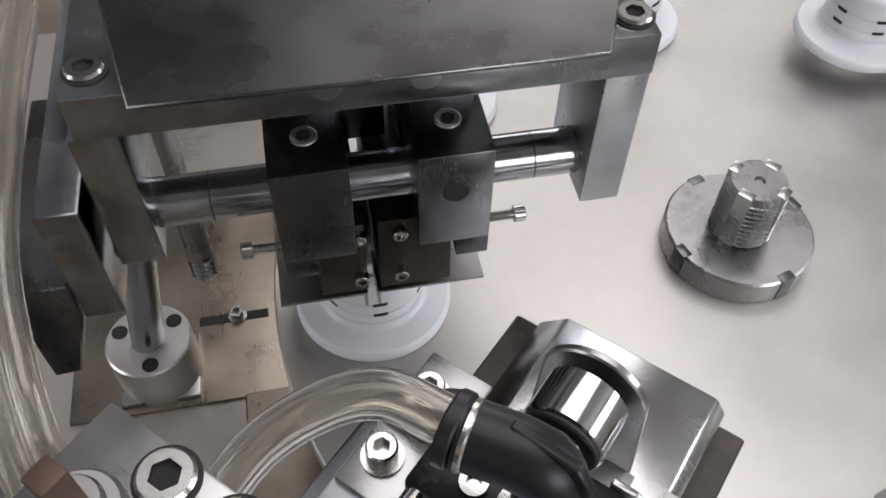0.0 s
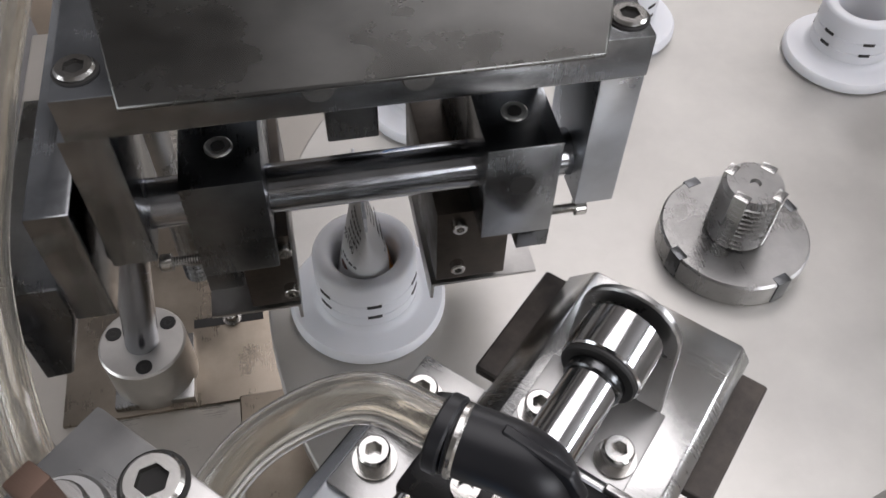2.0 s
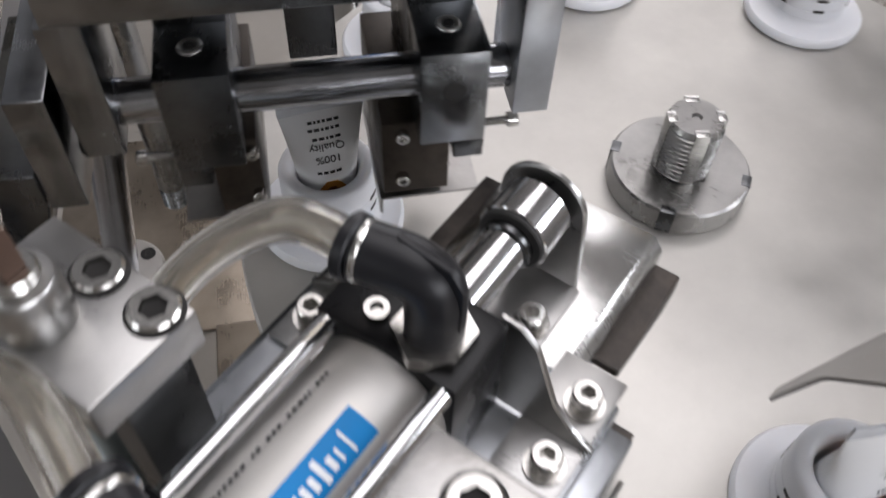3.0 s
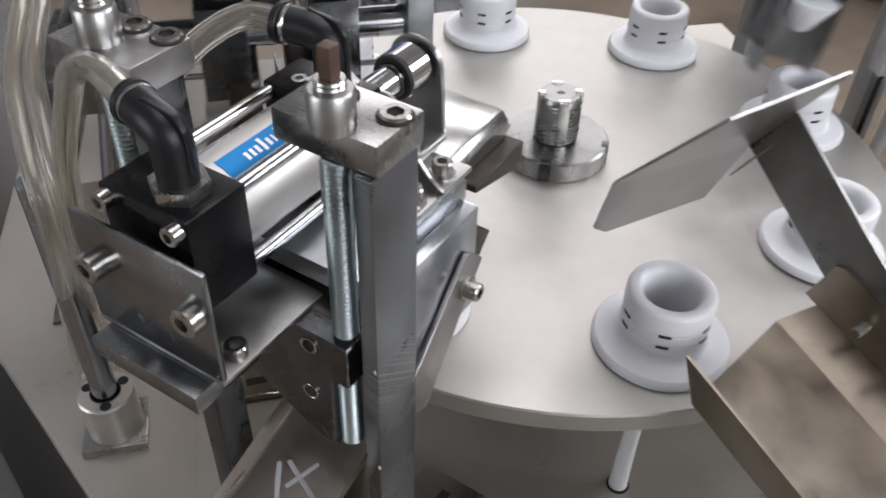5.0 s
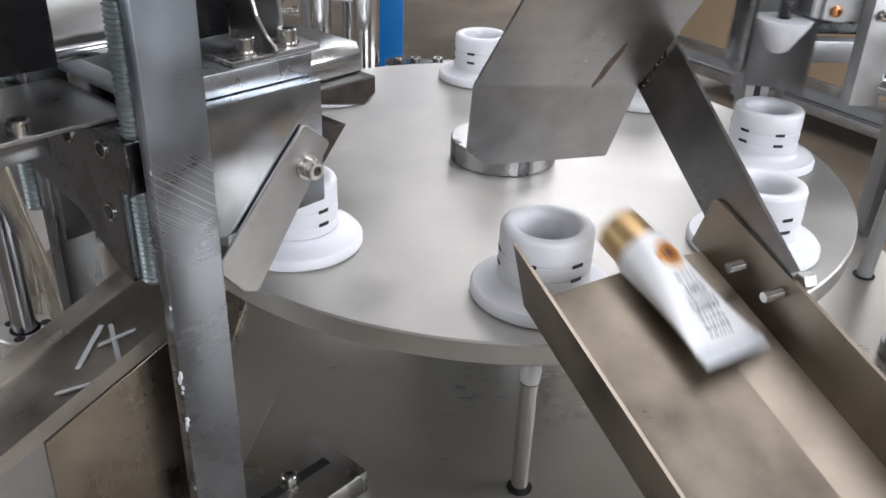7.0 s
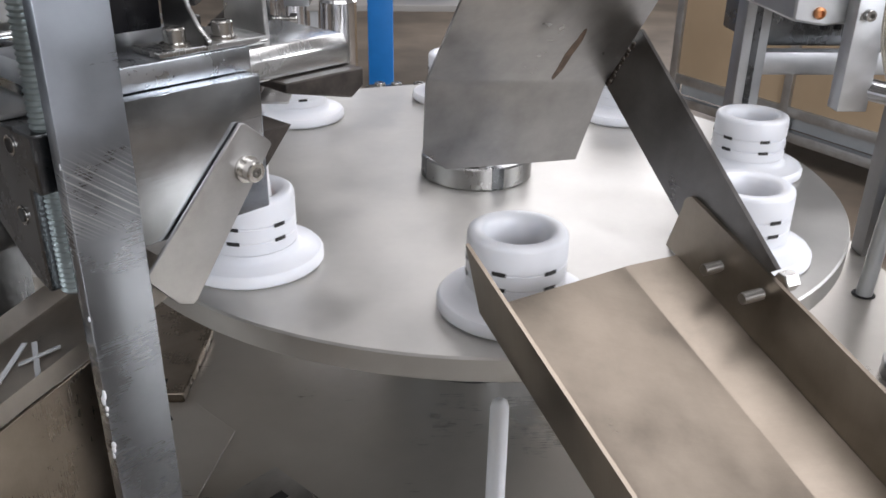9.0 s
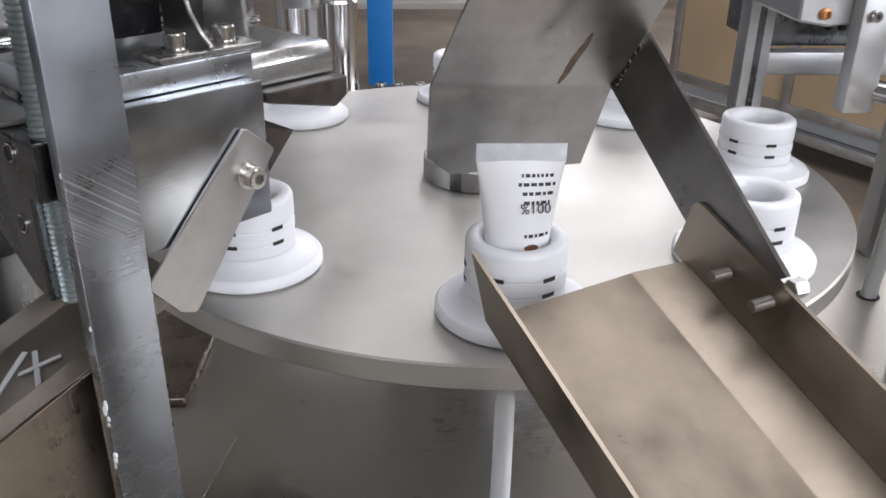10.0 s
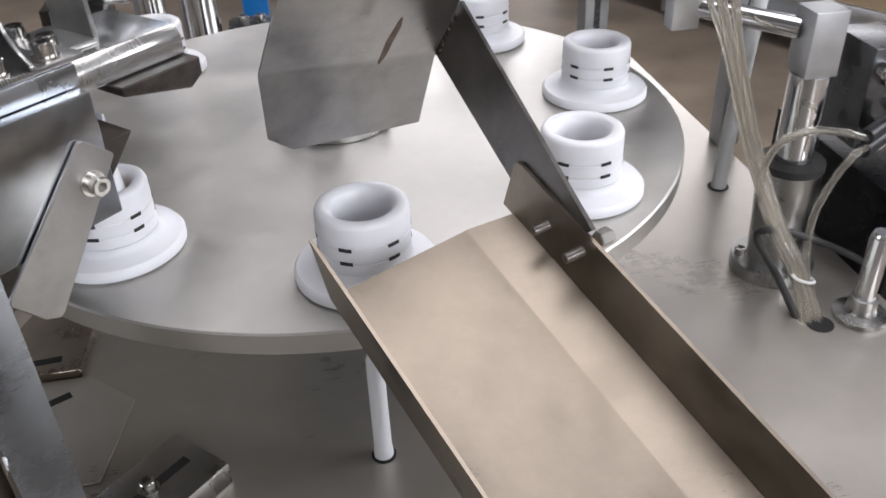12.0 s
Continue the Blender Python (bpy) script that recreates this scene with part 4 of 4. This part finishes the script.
# ---- scrap chute and deck brackets ----
def scrap_chute():
    c = thing("scrap_chute", "small stainless channel catching trimmed tube ends", "chute", CUT.copy())
    def at(r, y, drop):
        return (r, y, 0.0190 - 0.36 * (r - 0.2470) - drop)
    bm = loft([[at(r, 0.0020, 0.0030), at(r, 0.0032, 0.0112), at(r, 0.0045, 0.0122), at(r, 0.0400, 0.0122), at(r, 0.0412, 0.0112), at(r, 0.0425, 0.0030)] for r in (0.2000, 0.2400, 0.2800, 0.3180)], False, False, close=False)
    bmesh.ops.solidify(bm, geom=bm.faces[:], thickness=0.0010)
    part("channel", bm, SCRAP_STEEL, c)
    part("support_panel", prism([(r, 0.0385, z) for r, z in ((0.2220, ZD + 0.0014), (0.2220, 0.0145), (0.2875, -0.0090), (0.2890, ZD + 0.0014))], (0, 0.0015, 0), 0.0003), BROWN_SHEET, c, "brownish upright sheet under the channel")
    for r0, y0, r1, y1 in ((0.2500, 0.0120, 0.2660, 0.0230), (0.2440, 0.0260, 0.2560, 0.0200), (0.2480, 0.0150, 0.2560, 0.0350), (0.2640, 0.0360, 0.2760, 0.0260)):
        a, b = Vector(at(r0, y0, 0.0114)), Vector(at(r1, y1, 0.0114))
        d = (b - a).normalized()
        w = d.cross(Vector((0, 0, 1))).normalized() * 0.0009
        part("trimmed_strip", prism([a - w, a + w, b + w, b - w], (0, 0, 0.0004), 0), SCRAP, c, "trimmed white plastic strip")


scrap_chute()


def slotted_bracket():
    b = thing("slotted_bracket", "bent sheet bracket with two slots on the deck", "bracket")
    part("raised_plate", prism([(-0.2150, -0.0590, ZD + 0.0002), (-0.1560, -0.0590, ZD + 0.0002), (-0.1530, 0.0060, ZD + 0.0002), (-0.1650, 0.0250, ZD + 0.0002), (-0.2150, 0.0250, ZD + 0.0002)], (0, 0, 0.0060), 0.0006), BROWN_SHEET, b)
    part("foot", prism([(-0.2150, -0.0600, ZD + 0.0002), (-0.1500, -0.0600, ZD + 0.0002), (-0.1250, -0.0850, ZD + 0.0002), (-0.1350, -0.1400, ZD + 0.0002), (-0.2150, -0.1400, ZD + 0.0002)], (0, 0, 0.0010), 0.0003), DECK_STEEL, b)
    for x, y, z, a in ((-0.1770, -0.0485, ZD + 0.0062, 4), (-0.1680, -0.0780, ZD + 0.0012, 28)):
        # slots are dark strips laid on the sheet, their shade painted
        part("slot", box(-0.0100, 0.0100, -0.0024, 0.0024, -0.0001, 0.0003, 0), HOLE_SHADE, b).matrix_basis = pose(x, y, z, 0, 0, a)


slotted_bracket()
sb = thing("slotted_sheet", "slotted sheet on the deck beside the sealing post, brown for the deck's warm reflection", "bracket")
# widened over bare deck; the brown paints in the deck's warm reflection
part("sheet", box(-0.3000, -0.1500, 0.0255, 0.1700, ZD + 0.0002, ZD + 0.0022, 0.0002), BROWN_SHEET, sb)
# dark strip laid on for the slot's shade
part("slot", box(-0.2370, -0.2010, 0.0712, 0.0766, ZD + 0.0021, ZD + 0.0025, 0), HOLE_SHADE, sb)
share("socket_screw", M5W, sb, pose(-0.2170, 0.0740, ZD + 0.0034))
ac = thing("damper", "slim steel damper cylinder hanging over the deck, ribbed end", "damper")
part("barrel", rod((-0.2195, 0.0480, -0.0180), (-0.2195, 0.0480, 0.1000), 0.0058, 24), STEEL, ac)
part("ribbed_foot", thread((-0.2195, 0.0480, -0.0300), (-0.2195, 0.0480, -0.0180), 0.0060, 0.0030, 24, 0.0008), PLATE_STEEL, ac)
for x, y, half in ((-0.2565, -0.0640, 0.0165), (-0.2557, 0.0476, 0.0190)):
    piece("base_square", box(x - half, x + half, y - half, y + half, ZD + 0.0003, ZD + 0.0060, 0.0006), STEEL, "square steel base under a post flange", "base plate")


# ---- tube loading side of the deck ----
def loader_column():
    c = thing("support_column", "round steel support column bolted to the deck by a flange", "column")
    x, y = 0.2545, -0.0480
    part("flange", lathe([(0.0245, ZD + 0.0002), (0.0245, ZD + 0.0080), (0.0238, ZD + 0.0087), (0.0100, ZD + 0.0087)], 44, x, y), STEEL, c)
    part("sleeve", lathe([(0.0150, ZD + 0.0087), (0.0178, -0.0400), (0.0178, -0.0372), (0.0085, -0.0372)], 36, x, y), STEEL, c)
    part("shaft", lathe([(0.0108, -0.0372), (0.0108, 0.0200)], 32, x, y), CHROME, c)
    part("seal", lathe([(0.0184, -0.0372), (0.0184, -0.0325), (0.0110, -0.0312)], 32, x, y, caps=(True, False)), BLACK_RUBBER, c)
    part("clamp_block", box(x - 0.0095, x + 0.0095, y - 0.0095, y + 0.0095, 0.0200, 0.0560, 0.0007), ALU, c)
    part("cross_bar", rod((0.2040, -0.0060, 0.0480), (0.2460, -0.0440, 0.0440), 0.0058, 24), CHROME, c, "polished cross bar")
    for a in (40, 160, 280):
        share("socket_screw", M5, c, pose(x + 0.0190 * math.cos(radians(a)), y + 0.0190 * math.sin(radians(a)), ZD + 0.0087))


loader_column()


def guide_pin():
    p = thing("guide_pin", "turned steel pin on a round foot", "pin")
    part("foot", lathe([(0.0150, ZD + 0.0002), (0.0150, ZD + 0.0030), (0.0085, ZD + 0.0045), (0.0075, ZD + 0.0140), (0.0062, ZD + 0.0145)], 32, 0.2790, -0.1050), STEEL, p)
    part("pin", lathe([(0.0058, ZD + 0.0145), (0.0058, ZD + 0.0540), (0.0045, ZD + 0.0570), (0.0020, ZD + 0.0570)], 28, 0.2790, -0.1050), CHROME, p)


guide_pin()
piece("feed_pipe", sweep([(0.2685, 0.0530, ZD - 0.01), (0.2720, 0.0535, -0.0500), (0.2765, 0.0545, 0.0100), (0.2850, 0.0560, 0.1300)], 0.0052, 20, 6, inner=0.0040), MILKY, "milky translucent plastic pipe standing in a deck hole", "pipe")


def loader_frame():
    f = thing("loader_frame", "aluminium frame of the tube loader behind the table", "frame")
    for x, y in ((0.1900, 0.1200), (0.3050, 0.1200)):
        part("upright", box(x - 0.0085, x + 0.0085, y - 0.0085, y + 0.0085, ZD, 0.2600, 0.0010), ALU, f)
        # dark strip on the face paints the shade of a profile groove
        part("groove_shade", box(x - 0.0022, x + 0.0022, y - 0.0088, y - 0.0084, ZD, 0.2600, 0), DARK_STEEL, f)
    part("rail", box(0.1986, 0.2964, 0.1130, 0.1270, 0.0260, 0.0410, 0.0010), ALU, f)
    part("drive_housing", box(0.2000, 0.2950, 0.1300, 0.2000, 0.0415, 0.1000, 0.0020), DARK_STEEL, f, "dark drive housing")
    part("head_block", prism([(0.1610, 0.0, 0.0815), (0.1780, 0.0, 0.0790), (0.1850, 0.0, 0.0800), (0.2900, 0.0, 0.0800), (0.2900, 0.0, 0.1400), (0.1610, 0.0, 0.1400)], (0, 0.1120, 0), 0.0012), ALU, f, "pale aluminium head block")
    part("hanger", box(0.1880, 0.2040, -0.0120, -0.0004, 0.0370, 0.1000, 0.0008), ALU, f)
    part("copper_fitting", lathe([(0.0030, 0.0), (0.0030, 0.0020), (0.0016, 0.0026), (0.0016, 0.0010)], 24), COPPER, f).matrix_basis = pose(0.1740, 0.0, 0.0858, 90, 0, 0)
    share("socket_screw", M4, f, pose(0.1935, -0.0120, 0.0870, 90, 0, 0))
    for x in (0.2080, 0.2160):
        part("hanging_bolt", rod((x, 0.0600, 0.0660), (x, 0.0600, 0.0800), 0.0026, 14), BLACK, f)


loader_frame()


def valve_block():
    v = thing("valve_block", "aluminium valve block with black connectors beside the column", "valve")
    part("body", box(0.2900, 0.3300, -0.0500, -0.0100, -0.0300, 0.0300, 0.0010), DARK_STEEL, v)
    part("manifold", box(0.3020, 0.4200, -0.0900, 0.0500, ZD - 0.06, -0.0480, 0.0020), BLACK, v, "black valve manifold")
    for x, z in ((0.2960, 0.0180), (0.3100, -0.0060), (0.2980, -0.0220), (0.3180, 0.0140)):
        part("coupling", lathe([(0.0046, 0.0), (0.0046, 0.0060), (0.0036, 0.0066), (0.0036, 0.0120), (0.0020, 0.0120)], 20), CHROME, v).matrix_basis = pose(x, -0.0500, z, 90, 0, 0)
    for z in (-0.0150, 0.0120):
        part("connector", rod((0.2770, -0.0750, z * 0.3 - 0.0125), (0.3010, -0.0600, z * 0.3 - 0.0125), 0.0044, 20), BLACK_PLASTIC, v)
        share("socket_screw", M5, v, pose(0.3000, -0.0505, z, 90, 0, 0))


valve_block()
for k in range(5):
    o = 0.0040 * k
    w = 0.0034 * (k % 2)
    hose("thin clear hose running down into the deck", [(0.1810 + o * 1.2, -0.0500 - w, 0.1200), (0.1833 + o * 1.1, -0.0500 - w, 0.0805), (0.1990 + o * 0.55, -0.0550 - w, 0.0395), (0.2140 + o * 0.5, -0.0650 - w, -0.0128), (0.2262 + o * 0.45, -0.0850 - w, -0.0530), (0.2365 + o * 0.45, -0.0960 - w, -0.0757), (0.2475 + o * 0.8, -0.1050 - 0.002 * (k % 2), ZD - 0.01)], 0.0016)
for pts in ([(0.2790, -0.0750, -0.0100), (0.2600, -0.0750, -0.0035), (0.2386, -0.0750, -0.0015), (0.2242, -0.0750, -0.0096), (0.2199, -0.0755, -0.0313), (0.2330, -0.0780, -0.0640), (0.2450, -0.0950, -0.0920), (0.2520, -0.1060, ZD - 0.01)],
            [(0.2790, -0.0760, -0.0140), (0.2700, -0.0780, -0.0180), (0.2600, -0.0790, -0.0330), (0.2530, -0.0800, -0.0560), (0.2500, -0.0900, -0.0850), (0.2540, -0.1050, ZD - 0.01)]):
    hose("thin clear hose looping from a black connector", pts, 0.0022)
tie = thing("cable_tie", "clear plastic tie round the bundle of hoses", "cable tie")
part("band", sweep([(0.2425 + 0.0062 * math.cos(radians(a)), -0.0985 + 0.0046 * math.sin(radians(a)), -0.0800 - 0.0020 * math.cos(radians(a))) for a in range(0, 361, 40)], 0.0009, 8, 3), MILKY, tie)
piece("black_cable", sweep([(0.3400, -0.0800, -0.1040), (0.3103, -0.0800, -0.0987), (0.2728, -0.0800, -0.0767), (0.2414, -0.0820, -0.0605), (0.2250, -0.0830, -0.0550), (0.2230, -0.0780, -0.0640), (0.2360, -0.0860, -0.0880), (0.2480, -0.1040, ZD - 0.01)], 0.0022, 12, 8), BLACK_RUBBER, "black cable lying over the column foot", "cable")


def rear_cylinders():
    for x, y, r, h in ((-0.0900, 0.2600, 0.0150, 0.0500), (-0.1250, 0.2450, 0.0120, 0.0700)):
        g = thing("lift_cylinder", "polished steel cylinder on the deck behind the table", "cylinder", group="cylinders behind the table")
        part("barrel", lathe([(r, ZD), (r, h - 0.002), (r - 0.002, h)], 36, x, y), CHROME, g)
        part("foot", lathe([(r * 1.6, ZD + 0.0002), (r * 1.6, ZD + 0.0100), (r, ZD + 0.0110)], 36, x, y), STEEL, g)
    b = thing("mounting_bar", "dark mounting bar with upright screws behind the table", "mounting bar")
    part("bar", box(-0.0700, 0.0100, 0.2600, 0.2850, ZD, -0.0250, 0.0010), DARK_STEEL, b)
    for x in (-0.0580, -0.0440, -0.0250, -0.0060):
        share("socket_screw", M6, b, pose(x, 0.2720, -0.0250))


rear_cylinders()
LOADER = thing("loading_trough", "tilting clear and aluminium trough that drops empty tubes", "trough")
tr = loft([[(0.0190 * math.cos(radians(a)), 0.0190 * math.sin(radians(a)), z) for a in range(-20, 201, 10)] for z in (-0.1150, 0.0300)], False, False, close=False)
bmesh.ops.solidify(tr, geom=tr.faces[:], thickness=0.0016)
part("channel", tr, ALU, LOADER)
part("plug", lathe([(0.0030, -0.0900), (0.0060, -0.0885), (0.0150, -0.0735), (0.0155, -0.0715), (0.0040, -0.0715)], 32), POM, LOADER, "white conical plug")
part("plug_pin", thread((0, 0, -0.0715), (0, 0, -0.0560), 0.0036, 0.0014, 18, 0.0004), DARK_STEEL, LOADER, "threaded pin")
part("back_strap", box(-0.0230, -0.0200, -0.0080, 0.0130, -0.1000, 0.0300, 0.0006), DARK_STEEL, LOADER)


# ---- the rest of the hall ----
def far_cabinet():
    m = pose(1.69, 2.62, FLOOR_Z, 0, 0, -62)
    c = thing("machine_cabinet", "aluminium framed cabinet with tan panels across the hall", "cabinet", m)
    for x in (-0.95, -0.32, 0.32, 0.95):
        part("upright", box(x - 0.02, x + 0.02, -0.02, 0.02, 0.02, 1.70, 0.002), ALU, c)
    for z in (0.10, 0.20, 1.66):
        part("rail", box(-0.93, 0.93, -0.018, 0.018, z - 0.02, z + 0.02, 0.002), ALU, c)
    for x in (-0.93, -0.30, 0.34):
        part("panel", box(x, x + 0.60, -0.004, 0.004, 0.22, 1.64, 0.001), TAN, c)
    for x in (-0.92, -0.28):
        part("latch", box(x, x + 0.05, -0.05, -0.02, 0.95, 1.02, 0.004), BLACK, c)
    for x in (-0.9, 0.9):
        part("foot", lathe([(0.03, 0.0), (0.02, 0.03), (0.012, 0.08)], 16, x, 0.0), BLACK_RUBBER, c)
    part("interior", box(-0.93, 0.93, 0.03, 0.60, 0.12, 1.66, 0.002), GREY_PAINT, c)


far_cabinet()
bp = thing("air_post", "blue painted post standing behind the machine", "post")
part("shaft", box(-0.086, -0.050, 0.790, 0.826, FLOOR_Z + 0.006, 0.35, 0.003), BLUE_PAINT, bp)
part("base", box(-0.130, -0.006, 0.746, 0.870, FLOOR_Z, FLOOR_Z + 0.006, 0.001), BLUE_PAINT, bp)


def bench(x, y, w, d, h, material, label):
    b = thing("work_bench", label, "bench")
    part("top", box(x - w / 2, x + w / 2, y - d / 2, y + d / 2, FLOOR_Z + h - 0.03, FLOOR_Z + h, 0.003), material, b)
    for sx in (-1, 1):
        for sy in (-1, 1):
            part("leg", box(x + sx * (w / 2 - 0.04) - 0.02, x + sx * (w / 2 - 0.04) + 0.02, y + sy * (d / 2 - 0.04) - 0.02, y + sy * (d / 2 - 0.04) + 0.02, FLOOR_Z, FLOOR_Z + h - 0.03, 0.002), GREY_PAINT, b)


bench(0.3, 4.2, 1.6, 0.7, 0.45, WALL, "pale low work bench far across the hall")
bench(-1.6, 4.6, 1.4, 0.7, 0.55, ALU, "metal work bench far across the hall")
for x, y, z, w, mat, lab in ((0.1, 4.2, 0.45, 0.30, BLUE_PAINT, "blue carton"), (0.55, 4.25, 0.45, 0.36, POM, "white carton"), (-1.5, 4.6, 0.55, 0.4, TAN, "brown carton")):
    piece("carton", box(x - w / 2, x + w / 2, y - 0.15, y + 0.15, FLOOR_Z + z, FLOOR_Z + z + 0.16, 0.004), mat, lab + " lying on a far bench", "carton")
# tall grey mass added beside the sealing station, to darken what the metal reflects
tower = thing("added_dark_mass", "grey mass added beside the sealing station to darken reflections", "tower")
part("casing", box(-0.78, -0.40, 0.10, 0.52, FLOOR_Z, 0.95, 0.004), GREY_MID, tower)
part("head", box(-0.78, -0.20, 0.28, 0.52, 0.55, 0.95, 0.004), GREY_MID, tower)


# ---- everything that moves ----
INDEXES = (2.60, 6.00, 9.41)
SPAN = 1.00


def table_angle(t):
    a = 0.0
    for mid in INDEXES:
        f = min(1.0, max(0.0, (t - mid) / SPAN + 0.5))
        a += 45.0 * (0.5 - 0.5 * math.cos(math.pi * f))
    return a


TICKS = [0.0, 1.0, 2.0] + [round(2.1 + 0.1 * k, 2) for k in range(12)] + [4.0, 5.0] + [round(5.4 + 0.1 * k, 2) for k in range(13)] + [7.5, 8.6] + [round(8.8 + 0.1 * k, 2) for k in range(13)] + [11.0, 12.0]


def on_table(station, t, lift=0.0, spin=0.0):
    a = station + table_angle(t)
    return pose(RING * math.cos(radians(a)), RING * math.sin(radians(a)), lift, 0, 0, a + 90 + spin)


def stroke(t, out_times, back_times, total, span):
    v = 0.0
    for o in out_times:
        f = min(1.0, max(0.0, (t - o) / span))
        v += f * f * (3 - 2 * f)
    for o in back_times:
        f = min(1.0, max(0.0, (t - o) / span))
        v -= f * f * (3 - 2 * f)
    return v * total


def stroke_of(ups, downs):
    return lambda t: 0.0115 * (1.0 if ups == (0.0,) and t < 1.5 else max(0.0, stroke(t, ups, downs, 1.0, 0.18)))


def ticks_for(times, span):
    out = {0.0, 12.0}
    for t in times:
        for k in range(6):
            out.add(round(t + span * k / 5, 3))
    return sorted(x for x in out if 0.0 <= x <= 12.0)


def tube_exit(ob, station, rest_until, flight, turn_until=0.0):
    """Rides in its holder, then is pushed out and slides away."""
    rows = [(t, on_table(station, t, 0.0, 180 - (80 if t < turn_until else 0))) for t in TICKS if t < rest_until]
    rows.append((rest_until, on_table(station, rest_until, 0.0, 180)))
    walk(ob, rows + flight)


def between(cap, tail):
    """A tube whose cap end is at one point and whose sealed end points to the other, print upwards."""
    z = (Vector(tail) - Vector(cap)).normalized()
    up = Vector((0.20, -0.234, 0.95))
    if abs(z.dot(up)) > 0.9:
        up = Vector((0, 1, 0))
    y = -(up - z * up.dot(z)).normalized()
    x = y.cross(z)
    m = Matrix((x, y, z)).transposed().to_4x4()
    m.translation = Vector(cap)
    return m


def slide_off(start, cap, tail, d):
    """Onward down the chute out of sight."""
    c, e = Vector(cap), Vector(tail)
    return [(start, between(c + D * 0.05, c + D * 0.12)), (start + 0.25, between(c + D * d, c + D * (d + 0.07))), (12.5, between(c + D * d, c + D * (d + 0.07)))]


def flight_one(t0):
    """The push, the tumble and the slide of a tube; t0 is the start of the push."""
    rows = [(0.15, pose(0.0, -RING, 0.036, 0, 0, 180))]
    for dt, cap, tail in ((0.25, (-0.001, -0.150, 0.074), (0.028, -0.200, 0.098)), (0.35, (0.004, -0.155, 0.062), (0.042, -0.190, 0.030)), (0.45, (0.0227, -0.166, 0.0394), (0.0539, -0.2195, 0.0196)), (0.55, (0.040, -0.197, 0.030), (0.046, -0.262, 0.010)), (0.65, (0.0556, -0.2271, 0.0173), (0.050, -0.290, -0.002))):
        rows.append((dt, between(cap, tail)))
    return [(round(t0 + dt, 3), m) for dt, m in rows] + slide_off(round(t0 + 0.85, 3), (0.0556, -0.2271, 0.0173), (0.050, -0.290, -0.002), 0.20)[:2]


def motions():
    walk(TABLE, [(t, pose(0, 0, 0, 0, 0, table_angle(t))) for t in TICKS])
    for k, h in enumerate(HOLDERS):
        # the station at 45 degrees lifts its holder to turn the print mark into line
        ts = sorted(set(TICKS + [1.55, 1.75, 7.1, 7.3, 8.4, 8.6, 10.5, 10.7, 11.8, 11.95]))
        lifts = {3: stroke_of((0.0,), (1.55,)), 1: stroke_of((7.1,), (8.4,)), 0: stroke_of((10.5,), (11.78,))}
        up = lifts.get(k)
        walk(h, [(t, on_table(-90 + 45 * k, t, up(t) if up else 0.0)) for t in ts])
    outs, backs = (1.42, 4.78, 8.20, 11.60), (3.06, 6.51, 9.90)
    ts = ticks_for(outs + backs, 0.2)
    walk(SLIDE, [(t, pose(-stroke(t, outs, backs, SLIDE_STROKE, 0.2), 0, 0)) for t in ts])
    opens, closes = (1.52, 4.92, 8.32, 11.72), (2.93, 6.34, 9.75)
    ts = ticks_for(opens + closes, 0.3)
    for j, side in ((JAW_OUT, -1), (JAW_IN, 1)):
        walk(j, [(t, pose(side * stroke(t, opens, closes, JAW_OPEN, 0.3), 0, 0)) for t in ts])
    ups, downs = (3.17, 6.50, 9.98), (4.55, 7.95, 11.48)
    ts = ticks_for(ups + downs, 0.15)
    walk(EJECTOR, [(t, pose(0, 0, stroke(t, ups, downs, 0.067, 0.15))) for t in ts])
    last = flight_one(3.18)
    tube_exit(TUBE_Z, -135, 3.18, last + [(12.0, last[-1][1])])
    last = flight_one(6.55)
    tube_exit(TUBE_A, 180, 6.61, last + [(12.0, last[-1][1])])
    rows = [(10.1, pose(0.0, -RING, 0.030, 0, 0, 180))]
    for t, cap, tail in ((10.2, (0.001, -0.152, 0.080), (0.014, -0.172, 0.140)), (10.3, (0.006, -0.155, 0.075), (0.038, -0.190, 0.040)), (10.4, (0.0180, -0.165, 0.054), (0.050, -0.205, 0.0340)), (10.5, (0.0163, -0.180, 0.0494), (0.0580, -0.210, 0.0428)), (10.6, (0.0309, -0.174, 0.0357), (0.0566, -0.2296, 0.0165)), (10.8, (0.0420, -0.1945, 0.0285), (0.0480, -0.2599, 0.0112)), (11.0, (0.053, -0.2109, 0.0219), (0.0585, -0.2702, 0.0046)), (11.2, (0.0659, -0.2449, 0.0108), (0.0703, -0.300, -0.006))):
        rows.append((t, between(cap, tail)))
    rows += slide_off(11.4, (0.0659, -0.2449, 0.0108), (0.0703, -0.300, -0.006), 0.13)[:2]
    tube_exit(TUBE_B, 135, 10.0, rows + [(12.0, rows[-1][1])], 3.2)
    swings, leaves = (6.78, 10.18), (4.95, 8.35, 11.75)
    ts = ticks_for(swings + leaves + (3.38,), 0.25)
    walk(LOADER, [(t, pose(RING, 0.0040, 0.1520, 0, 85 * (1 - stroke(t, (3.38,) + swings, leaves, 1.0, 0.25)), 0)) for t in ts])
    walk(TUBE_C, [(t, on_table(90, t, 0.0, 180)) for t in TICKS])


motions()
